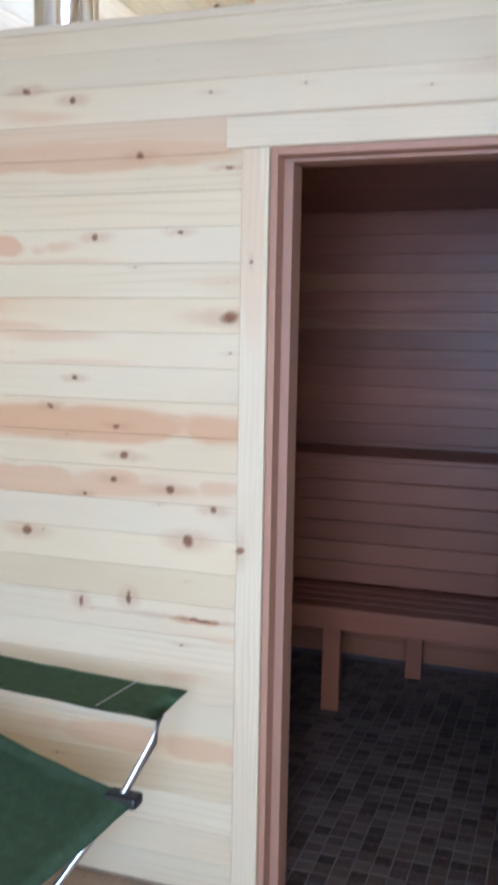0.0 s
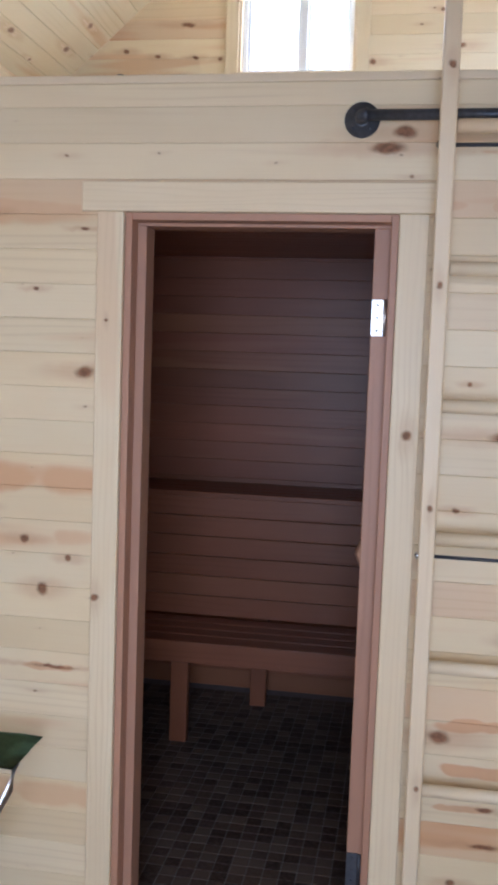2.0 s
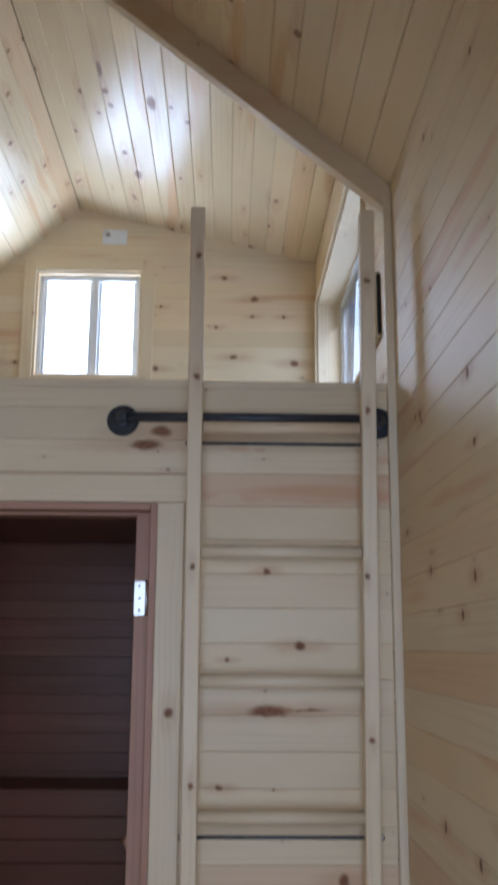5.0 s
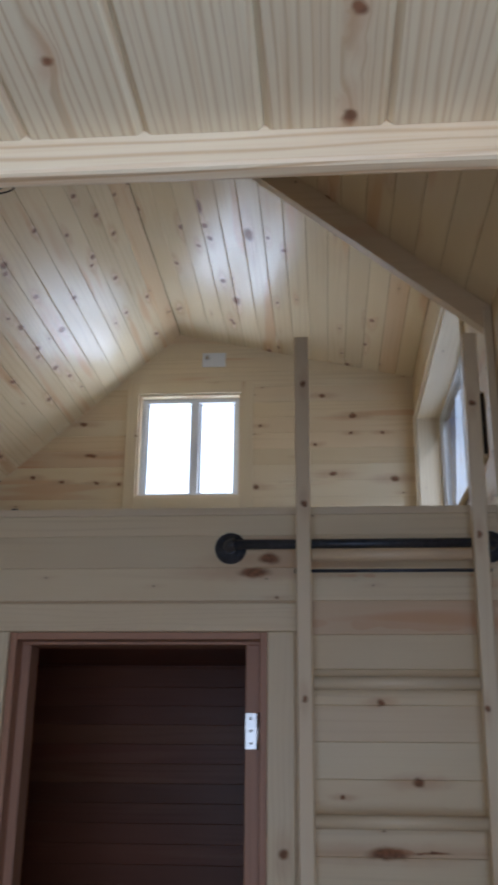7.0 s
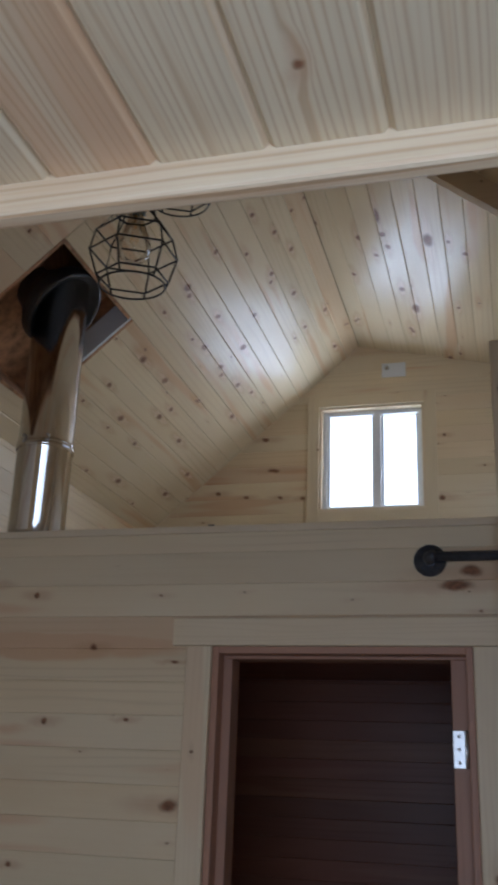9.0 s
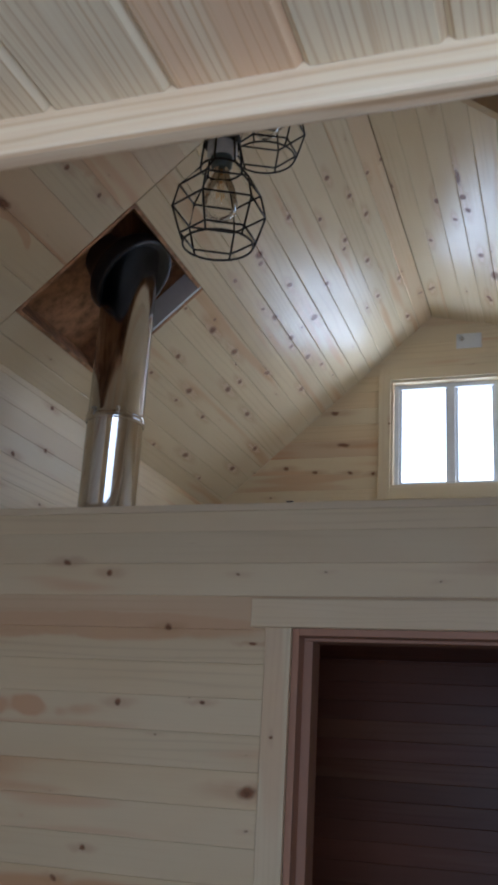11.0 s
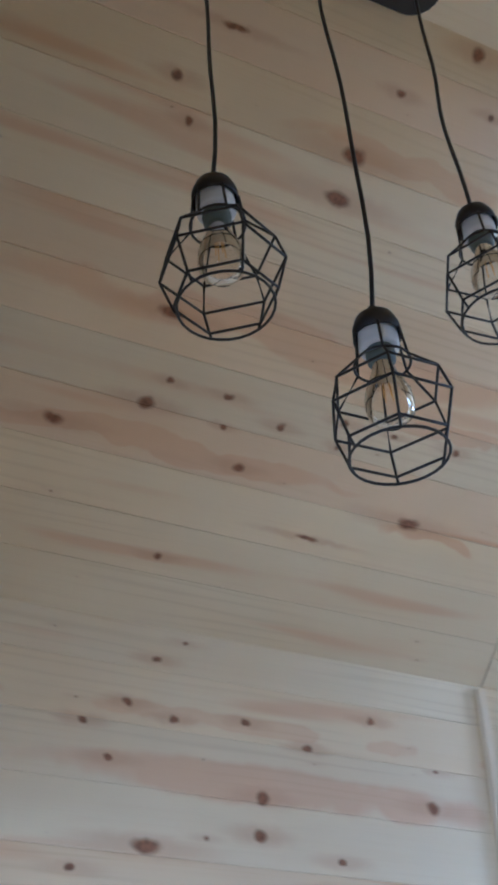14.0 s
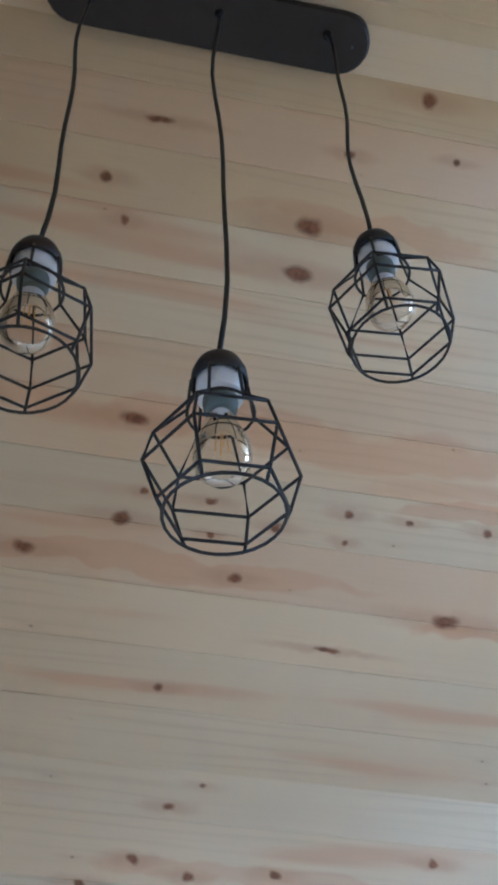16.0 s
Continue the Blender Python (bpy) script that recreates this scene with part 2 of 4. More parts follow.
front_knots += [(0.0, *k) for k in (
    (1.03, 1.378, 0.050, 0.004), (-0.377, 1.141, 0.014, 0.010), (-0.398, 1.217, 0.010, 0.007), (-0.405, 1.079, 0.010, 0.009),
    (-0.59, 1.26, 0.010, 0.008), (-0.491, 1.038, 0.007, 0.006), (-0.518, 1.334, 0.008, 0.008), (-0.363, 0.775, 0.007, 0.020),
    (-0.50, 0.755, 0.006, 0.018), (-0.662, 0.926, 0.015, 0.015), (-0.169, 0.737, 0.070, 0.005), (1.14, 0.792, 0.012, 0.008),
    (1.223, 0.776, 0.022, 0.014), (1.22, 0.89, 0.020, 0.010), (0.924, 0.39, 0.035, 0.007), (0.852, 0.29, 0.012, 0.010),
    (1.058, 0.242, 0.014, 0.010), (0.923, 0.48, 0.022, 0.007), (-0.90, 1.655, 0.012, 0.020), (-0.93, 1.40, 0.012, 0.012), (0.87, 0.525, 0.012, 0.010), (-0.335, 1.878, 0.012, 0.010), (-0.102, 1.84, 0.012, 0.005))]
front_bands = [((x, 0.0, z), long, high, 0, depth) for x, z, long, high, depth in (
    (-0.60, 1.880, 0.62, 0.042, 0.62), (-0.95, 1.665, 0.45, 0.034, 0.78), (-0.72, 1.530, 0.24, 0.013, 0.55), (-0.50, 1.218, 0.60, 0.050, 0.80),
    (-0.52, 1.075, 0.50, 0.034, 0.60), (-0.25, 0.735, 0.22, 0.012, 0.75), (-0.30, 0.400, 0.40, 0.040, 0.50), (-0.9, 1.395, 0.20, 0.016, 0.45),
    (0.97, 1.900, 0.35, 0.021, 0.65), (0.93, 0.685, 0.32, 0.020, 0.90), (0.95, 0.572, 0.36, 0.018, 0.90), (0.92, 0.478, 0.26, 0.009, 0.75),
    (1.00, 2.022, 0.20, 0.006, 0.50), (1.02, 1.380, 0.15, 0.006, 0.80))]
pine_front = wood("knotty_pine_front", LIGHT, MID, HEART, KNOT, knots=wall_knots("y", front_knots), random_knots=0.35, streaks=front_bands)
gable_knots = [(YG, *k) for k in (
    (0.80, 3.353, 0.018, 0.012), (0.955, 3.241, 0.022, 0.016), (0.763, 3.092, 0.011, 0.010), (0.85, 2.934, 0.022, 0.014), (0.484, 3.195, 0.010, 0.009),
    (1.153, 2.905, 0.024, 0.018), (0.943, 3.148, 0.011, 0.009), (1.10, 3.149, 0.012, 0.009), (0.464, 2.871, 0.018, 0.014), (-0.229, 2.894, 0.012, 0.010),
    (-0.382, 3.050, 0.035, 0.013), (-0.432, 3.219, 0.022, 0.012), (-0.677, 2.934, 0.015, 0.012), (-0.525, 2.910, 0.014, 0.010), (-0.345, 2.903, 0.014, 0.010))]
pine_gable = wood("knotty_pine_gable", LIGHT, MID, HEART, KNOT, knots=wall_knots("y", gable_knots), random_knots=0.45)
def slope_knots(rows):
    return [((x, y, EAVE + ML * (x - XL)), long, high, 1) for x, y, long, high in rows]


near_knots = slope_knots((
    (0.017, -0.569, 0.018, 0.015), (-0.066, -0.493, 0.010, 0.008), (-0.181, -1.187, 0.013, 0.012), (-0.239, -1.143, 0.010, 0.010), (-0.202, -0.774, 0.030, 0.021),
    (-0.275, -0.782, 0.034, 0.017), (-0.638, -1.024, 0.009, 0.008), (-0.683, -1.062, 0.021, 0.014), (-0.636, -0.886, 0.013, 0.008), (-0.689, -0.880, 0.008, 0.007),
    (-0.745, -1.245, 0.026, 0.013), (-0.665, -0.745, 0.012, 0.010), (-0.750, -0.815, 0.016, 0.010), (-0.629, -0.467, 0.011, 0.008), (-0.628, -0.299, 0.012, 0.009),
    (-0.776, -0.356, 0.032, 0.016), (-0.934, -0.936, 0.013, 0.010), (-0.084, -1.102, 0.030, 0.008), (-0.085, -0.713, 0.012, 0.010), (-0.629, -0.599, 0.011, 0.010),
    (-0.673, -0.600, 0.008, 0.008), (-0.613, -0.128, 0.010, 0.009), (-0.530, -1.065, 0.030, 0.014), (-0.845, -0.60, 0.030, 0.006)))
near_bands = [((x, y, EAVE + ML * (x - XL)), long, high, 1, depth) for x, y, long, high, depth in (
    (-0.745, -1.05, 0.55, 0.030, 0.62), (-0.52, -0.75, 0.70, 0.045, 0.42), (-0.19, -0.66, 0.30, 0.028, 0.40), (-0.60, -0.30, 0.28, 0.020, 0.50), (-0.80, -0.30, 0.16, 0.020, 0.60))]
far_knots = slope_knots([(x, y, 0.016, 0.012) for x, y in (
    (-0.256, 0.607), (-0.071, 0.773), (-0.111, 0.582), (-0.043, 0.948), (-0.094, 1.237), (-0.247, 1.154), (-0.015, 1.549), (-0.108, 1.546), (-0.032, 1.920),
    (-0.135, 0.991), (-0.350, 0.967), (-0.738, 0.815), (-0.820, 1.304), (-0.654, 1.290), (-0.565, 1.401), (-0.396, 1.688), (-0.389, 0.713), (-0.449, 1.359))]
    + [(x, y, 0.024, 0.016) for x, y in ((-0.442, 1.080), (-0.435, 1.302), (-0.334, 1.301), (-0.423, 1.536), (-0.380, 0.664), (-0.613, 0.836), (-0.605, 1.071),
                                        (-0.789, 1.064), (-0.698, 1.274), (-0.707, 1.564), (-0.507, 1.744), (-0.955, 1.465), (-0.885, 1.896), (-0.774, 1.896))])
dormer_knots = [((x, y, RZ - MD * (x - RX)), long, high, 1) for x, y, long, high in (
    (0.094, 1.798, 0.014, 0.010), (0.327, 0.819, 0.060, 0.010), (0.343, 1.050, 0.020, 0.014), (0.361, 1.412, 0.022, 0.013), (0.512, 0.972, 0.055, 0.022),
    (0.653, 1.054, 0.016, 0.012), (0.368, 1.844, 0.020, 0.012), (0.284, 1.131, 0.016, 0.012), (0.406, 1.593, 0.045, 0.020))]
pine_near = wood("knotty_pine_ceiling", LIGHT, MID, HEART, KNOT, gloss=0.34, knots=near_knots, random_knots=0.25, streaks=near_bands, toned=True)
pine_far = wood("varnished_pine_slope", LIGHT, MID, HEART, KNOT, gloss=0.14, knots=far_knots, random_knots=0.75, toned=True)
pine_slope = wood("varnished_pine_dormer", LIGHT, MID, HEART, KNOT, gloss=0.14, knots=dormer_knots, random_knots=1.15, toned=True)
side_knots = [((XL, y, z), 0.013, 0.010, 1) for y, z in (
    (-0.885, 2.645), (-0.945, 2.536), (-1.04, 2.483), (-0.837, 2.513), (-0.665, 2.533), (-0.336, 2.584), (-0.51, 2.493), (-0.622, 2.364),
    (0.281, 2.462), (0.474, 2.534), (0.481, 2.694))]
side_knots += [((XR, y, z), 0.011, 0.013, 1) for y, z in (
    (-0.365, 1.688), (-0.719, 1.652), (-0.622, 1.588), (-0.419, 1.187), (-0.675, 1.171), (-0.423, 0.993), (-0.63, 0.987), (-0.85, 1.056),
    (-0.347, 0.835), (-0.778, 0.856), (-0.307, 2.043), (-0.727, 2.016))]
side_knots += [((XL, y, z), long, high, 1) for y, z, long, high in (
    (-0.188, 2.397, 0.020, 0.016), (-0.620, 2.370, 0.018, 0.014), (-0.628, 2.291, 0.016, 0.014), (-0.879, 2.244, 0.034, 0.016))]
side_bands = [((XL, y, z), long, high, 1, depth) for y, z, long, high, depth in (
    (-0.55, 2.395, 0.60, 0.050, 0.55), (-0.6, 2.525, 0.75, 0.022, 0.35), (-0.12, 2.10, 0.20, 0.016, 0.8))]
pine_side = wood("knotty_pine_side", LIGHT, MID, HEART, KNOT, knots=side_knots, random_knots=0.7, streaks=side_bands)
pine = wood("clear_pine", LIGHT, MID, HEART, KNOT, random_knots=0.55)
pine_loft = wood("strong_grained_pine", (0.76, 0.66, 0.46), (0.62, 0.44, 0.24), HEART, KNOT, random_knots=0.0, grain=2.1, gloss=0.36, ringed=44.0, figure=0.75, toned=True,
                 knots=[((0.632, -1.911, LOFT_Z), 0.0055, 0.0055, 1), ((0.821, -1.842, LOFT_Z), 0.007, 0.006, 1), ((0.825, -1.94, LOFT_Z), 0.009, 0.005, 1)])
pine_edge = wood("figured_pine_edge", (0.80, 0.665, 0.45), (0.66, 0.43, 0.22), (0.70, 0.50, 0.30), KNOT, random_knots=0.0, grain=2.6, ringed=30.0, figure=0.8)
pine_casing = wood("pine_casing", (0.80, 0.68, 0.47), MID, (0.72, 0.53, 0.33), KNOT, random_knots=0.0, grain=1.1, figure=0.4, ringed=22.0,
                   knots=[((0.693, -0.0185, 1.373), 0.012, 0.014, 2), ((-0.055, -0.0185, 0.93), 0.010, 0.013, 2), ((-0.04, -0.0185, 1.62), 0.005, 0.006, 2)])
pine_trim = wood("pine_trim", (0.80, 0.68, 0.48), MID, (0.72, 0.53, 0.33), KNOT, random_knots=0.35)
pine_ladder = wood("ladder_pine", (0.80, 0.68, 0.48), MID, (0.72, 0.53, 0.33), KNOT, random_knots=0.2, knots=[
    ((x, -0.075 - 0.036 * z, z), 0.009, 0.008, 2) for x, z in ((0.752, 2.17), (0.748, 1.71), (0.755, 1.218), (0.758, 0.56), (0.752, 2.48), (1.168, 2.09), (1.160, 1.69), (1.168, 1.32), (1.160, 0.76), (1.17, 2.42))])
pine_floor = wood("brown_floor_boards", (0.42, 0.30, 0.19), (0.34, 0.23, 0.14), (0.30, 0.18, 0.10), (0.10, 0.05, 0.03), random_knots=0.4)
cedar = wood("red_cedar", (0.31, 0.112, 0.052), (0.22, 0.075, 0.034), (0.36, 0.145, 0.068), (0.10, 0.035, 0.02), gloss=0.30, random_knots=0.2)
cedar_jamb = wood("cedar_jamb", (0.45, 0.255, 0.165), (0.36, 0.185, 0.115), (0.43, 0.235, 0.145), (0.2, 0.08, 0.04), gloss=0.45, random_knots=0.0)
plywood = plain("oriented_strand_board", (0.40, 0.21, 0.095), 0.75, scale=26.0, vary=0.55, bump=0.3)
steel = plain("polished_stainless_steel", (0.62, 0.60, 0.58), 0.11, 1.0, scale=9.0, vary=0.04, bump=0.0)
chrome = plain("zinc_plated_steel", (0.60, 0.61, 0.63), 0.28, 1.0, vary=0.06, bump=0.0)
hinge_steel = plain("satin_nickel", (0.72, 0.71, 0.69), 0.38, 1.0, vary=0.06, bump=0.0)
black_iron = plain("black_iron_pipe", (0.060, 0.066, 0.082), 0.42, 0.35, scale=80.0, vary=0.3)
black_paint = plain("matt_black_metal", (0.018, 0.017, 0.018), 0.45, 0.0, vary=0.2)
black_rubber = plain("black_rubber", (0.02, 0.02, 0.022), 0.42, 0.0, vary=0.2)
vinyl = plain("white_vinyl", (0.80, 0.81, 0.82), 0.35, vary=0.03)
ceramic = plain("white_lamp_socket", (0.75, 0.76, 0.78), 0.35, vary=0.05)
brass = plain("bulb_filament", (0.75, 0.42, 0.10), 0.35, 0.7, vary=0.1)
canvas = plain("green_canvas", (0.095, 0.150, 0.068), 0.85, scale=320.0, vary=0.25, bump=0.35)
canvas_dark = plain("dark_green_canvas", (0.078, 0.118, 0.056), 0.85, scale=320.0, vary=0.25, bump=0.35)
aluminium = plain("aluminium_tube", (0.70, 0.71, 0.74), 0.3, 1.0, vary=0.05)
pail_steel = plain("blue_grey_enamel", (0.17, 0.22, 0.25), 0.4, 0.2, vary=0.2)
blue_plastic = plain("blue_plastic", (0.03, 0.06, 0.30), 0.35)
grout = plain("grey_grout", (0.23, 0.21, 0.20), 0.9, scale=90.0)
wall_backing = plain("wall_sheathing", (0.30, 0.22, 0.14), 0.8, scale=12.0, vary=0.2)
# near-black colour that stands in for the shade in the hatch gap
gap_shade = plain("gap_shade", (0.02, 0.018, 0.016), 0.9)
glass = glass_material("clear_glass")


def thin_glass(name):
    """A blown shell too thin to bend the view: clear, with sharp reflections."""
    mat, nt, bsdf = node_material(name)
    q = Nodes(nt)
    clear = q.add("ShaderNodeBsdfTransparent", Color=(0.97, 0.96, 0.94, 1))
    shine = q.add("ShaderNodeBsdfGlossy", Roughness=0.03)
    both = q.add("ShaderNodeMixShader")
    q.put(both, "0", q.add("ShaderNodeFresnel", IOR=1.35).outputs[0])
    q.put(both, "1", clear.outputs[0])
    q.put(both, "2", shine.outputs[0])
    nt.links.new(both.outputs[0], nt.nodes["Material Output"].inputs["Surface"])
    return mat


bulb_glass = thin_glass("bulb_glass")
socket_grey = plain("grey_green_lamp_collar", (0.14, 0.17, 0.16), 0.45, vary=0.1)


def tile_material():
    mat, nt, bsdf = node_material("mosaic_tile")
    q = Nodes(nt)
    info, geo = q.add("ShaderNodeObjectInfo"), q.add("ShaderNodeNewGeometry")
    rnd = q.math("FRACT", q.math("ADD", info.outputs["Random"], geo.outputs["Random Per Island"]))
    ramp = q.add("ShaderNodeValToRGB")
    ramp.color_ramp.interpolation = "CONSTANT"
    stops = ((0.0, (0.035, 0.022, 0.016)), (0.25, (0.10, 0.065, 0.045)), (0.5, (0.14, 0.10, 0.075)), (0.75, (0.075, 0.05, 0.04)))
    while len(ramp.color_ramp.elements) < len(stops):
        ramp.color_ramp.elements.new(0.5)
    for el, (at, c) in zip(ramp.color_ramp.elements, stops):
        el.position, el.color = at, (*c, 1)
    q.put(ramp, "Fac", rnd)
    spot = q.noise(geo.outputs["Position"], 70.0)
    c = q.mix(q.step(spot, 0.35, 0.7, 0.0, 0.5), ramp.outputs["Color"], (0.16, 0.12, 0.09))
    nt.links.new(c, bsdf.inputs["Base Color"])
    bsdf.inputs["Roughness"].default_value = 0.5
    return mat


tiles = tile_material()

# ---- structure ----
board_meshes = {}


def prism(w, t, length, chamfer=0.0016):
    h = w / 2 - 0.0001
    prof = [(-h, 0), (h, 0), (h, t - chamfer), (h - chamfer, t), (-h + chamfer, t), (-h, t - chamfer)]
    verts = [(x, y, z) for x in (0.0, length) for y, z in prof]
    faces = [(k, k + 6, (k + 1) % 6 + 6, (k + 1) % 6) for k in range(6)] + [(0, 1, 2, 3, 4, 5), (11, 10, 9, 8, 7, 6)]
    return verts, faces


def board_mesh(length, w, mat, t=0.012):
    key = (round(length, 3), round(w, 4), mat.name, t)
    if key not in board_meshes:
        verts, faces = prism(w, t, length)
        me = bpy.data.meshes.new("board")
        me.from_pydata(verts, [], faces)
        lay = me.uv_layers.new()
        for lp in me.loops:
            v = me.vertices[lp.vertex_index].co
            lay.data[lp.index].uv = (v.x, v.y)
        me.materials.append(mat)
        board_meshes[key] = me
    return board_meshes[key]


def frame_of(origin, along, up):
    """A pose whose x runs along the board, y across it, and z out of its face."""
    a, u = Vector(along).normalized(), Vector(up).normalized()
    n = a.cross(u)
    return Matrix.Translation(origin) @ Matrix((a, u, n)).transposed().to_4x4()


def board(parent, origin, along, up, length, w, mat, tone=(1, 1, 1), name="board"):
    ob = new(name, board_mesh(length, w, mat))
    ob.parent = parent
    ob.matrix_basis = frame_of(origin, along, up)
    ob.color = (*tone, 1)
    return ob


def joined_boards(name, rows, mat, label, category, kind="structure", t=0.012, chamfer=0.003, tones=None):
    """Many boards in one mesh. Rows: origin, along, up, length, width. tones: the colour of each board's timber."""
    verts, faces, uvs, tint = [], [], [], []
    for i, (origin, along, up, length, w) in enumerate(rows):
        v, f = prism(w, t, length, chamfer)
        m = frame_of(origin, along, up)
        base = len(verts)
        verts += [tuple(m @ Vector(p)) for p in v]
        for face in f:
            faces.append([base + k for k in face])
            uvs += [(v[k][0] + 3.7 * i, v[k][1] + 0.61 * i) for k in face]
        tint += [(*(tones or {}).get(i, (1, 1, 1)), 1)] * len(v)
    me = bpy.data.meshes.new(name)
    me.from_pydata(verts, [], faces)
    lay = me.uv_layers.new()
    for k, uv in enumerate(uvs):
        lay.data[k].uv = uv
    colour = me.color_attributes.new("tone", "FLOAT_COLOR", "POINT")
    for k, value in enumerate(tint):
        colour.data[k].color = value
    me.materials.append(mat)
    return tagged(new(name, me), label, category, kind=kind)


def structure(name, boxes, mat, label, category):
    bm = bmesh.new()
    for b in boxes:
        box(*b, bm=bm)
    return tagged(part(name, bm, mat), label, category, kind="structure")


def slab(bm, corners, out):
    """A thick sheet: four corners and the way to its back."""
    a = [bm.verts.new(c) for c in corners]
    b = [bm.verts.new(Vector(c) + Vector(out)) for c in corners]
    bm.faces.new(a)
    bm.faces.new(b[::-1])
    for k in range(4):
        bm.faces.new((a[k], b[k], b[(k + 1) % 4], a[(k + 1) % 4]))


def left_z(x):
    return EAVE + ML * (x - XL)


# partition with the sauna doorway
BT = 0.012
OX0, OX1, OZ = 0.0, 0.655, 1.88
wall_partition = structure("wall_partition", [(XL, YP + BT, 0, OX0, 0.10, PT - 0.02), (OX1, YP + BT, 0, XR, 0.10, PT - 0.02),
                                              (OX0, YP + BT, OZ, OX1, 0.10, PT - 0.02)], wall_backing,
                           "knotty pine tongue-and-groove partition with a sauna doorway", "wall")
ROW0 = 1.621 - 19 * PITCH
tan, pale = (0.98, 0.94, 0.87), (1.02, 1.02, 1.03)
rng = random.Random(4)
k = 0
while ROW0 + k * PITCH < PT - 0.03:
    z0 = ROW0 + k * PITCH
    zc = z0 + PITCH / 2
    tone = rng.choice((pale, (1, 1, 1), (1, 0.98, 0.95), (1, 0.97, 0.92)))
    if zc > OZ + 0.03:
        w = min(PITCH, PT - 0.02 - z0)
        board(wall_partition, (XL, YP + BT, z0 + w / 2), (1, 0, 0), (0, 0, 1), XR - XL, w, pine_front, pale)
    else:
        board(wall_partition, (XL, YP + BT, zc), (1, 0, 0), (0, 0, 1), OX0 - XL - 0.02, PITCH, pine_front, tone)
        board(wall_partition, (OX1 + 0.02, YP + BT, zc), (1, 0, 0), (0, 0, 1), XR - OX1 - 0.02, PITCH, pine_front, tone)
    k += 1
cap = part("trim", box(XL + 0.001, -0.004, PT - 0.02, XR - 0.001, 0.104, PT, 0.003), pine_trim, wall_partition, "pale pine cap board along the top")


# side walls
def side_wall(name, x, face, y0, y1, top, label, mat, skip=(), wide=PITCH):
    s = 1 if face > 0 else -1
    out = -s * 0.012
    boxes = [(x + out, y0, 0, x + out - s * 0.10, y1, top)] if not skip else []
    for b in skip:
        ya, yb, za, zb = b
        boxes = [(x + out, y0, 0, x + out - s * 0.10, y1, za), (x + out, y0, zb, x + out - s * 0.10, y1, top),
                 (x + out, y0, za, x + out - s * 0.10, ya, zb), (x + out, yb, za, x + out - s * 0.10, y1, zb)]
    w = structure(name, boxes, wall_backing, label, "wall")
    r = random.Random(hash_of(name))
    n = 0
    while n * wide < top:
        z0 = n * wide
        wd = min(wide, top - z0)
        tone = r.choice((pale, (1, 1, 1), (1, 0.97, 0.93), tan, (0.99, 0.95, 0.88)))
        spans = [(y0, y1)]
        for ya, yb, za, zb in skip:
            if z0 + wd / 2 > za and z0 + wd / 2 < zb:
                spans = [(y0, ya), (yb, y1)]
        for a, b in spans:
            if s > 0:
                board(w, (x - 0.012, a, z0 + wd / 2), (0, 1, 0), (0, 0, 1), b - a, wd, mat, tone)
            else:
                board(w, (x + 0.012, b, z0 + wd / 2), (0, -1, 0), (0, 0, 1), b - a, wd, mat, tone)
        n += 1
    return w


def hash_of(text):
    return sum(ord(c) * (i + 3) for i, c in enumerate(text))


wall_left = side_wall("wall_left", XL, 1, YB, 0.0, EAVE + 0.012, "knotty pine boarded side wall under the low eave", pine_side, wide=0.131)
wall_left_loft = side_wall("wall_left_loft", XL, 1, 0.003, YG, EAVE + 0.012, "knotty pine side wall beside the loft", pine_side)
wall_right = side_wall("wall_right", XR, -1, YB, 0.0, EAVE_R + 0.01, "knotty pine boarded side wall behind the ladder", pine_side,
                       skip=[(-3.0, -2.25, 0.95, 1.75)])
DT = RZ - MD * (XR - RX)
DW = (0.45, 2.03, 2.40, 3.19)
wall_dormer = side_wall("wall_dormer", XR, -1, 0.003, YG, DT, "knotty pine dormer wall with a wide window", pine_side, skip=[DW])

# gable wall of the loft
GW = (-0.146, 0.388, 2.82, 3.377)
wall_gable = structure("wall_gable", [(XL - 0.1, YG + BT, 0, XR + 0.1, YG + 0.14, GW[2]), (XL - 0.1, YG + BT, GW[3], XR + 0.1, YG + 0.14, 3.85),
                                      (XL - 0.1, YG + BT, GW[2], GW[0], YG + 0.14, GW[3]), (GW[1], YG + BT, GW[2], XR + 0.1, YG + 0.14, GW[3])],
                       wall_backing, "knotty pine gable wall with a small window", "wall")
k = 0
while 2.05 + k * PITCH < RZ:
    z0 = 2.05 + k * PITCH
    zc = z0 + 0.049
    xa = max(XL, XL + (z0 - EAVE) / ML)
    xb = XR if zc < DT - 0.03 else min(XR, RX + (RZ - z0) / MD)
    for a, b in ([(xa, GW[0]), (GW[1], xb)] if GW[2] < zc < GW[3] else [(xa, xb)]):
        if b - a > 0.03:
            board(wall_gable, (a, YG + BT, zc), (1, 0, 0), (0, 0, 1), b - a, PITCH, pine_gable, rng.choice(((1, 1, 1), tan, pale, (1, 0.95, 0.9))))
    k += 1

# unseen back wall behind the camera; its entry is assumed, to admit fill light
wall_back = structure("wall_back", [(XL - 0.1, YB - 0.1, 0, 0.30, YB, 3.9), (1.15, YB - 0.1, 0, XR + 0.1, YB, 3.9), (0.30, YB - 0.1, 2.03, 1.15, YB, 3.9)],
                      pine, "unseen pine back wall with an assumed entry opening for light", "wall")
floor = structure("floor", [(XL - 0.1, YB - 0.1, -0.12, XR + 0.1, 0.05, -0.001)], pine_floor, "brown board floor of the small room", "floor")

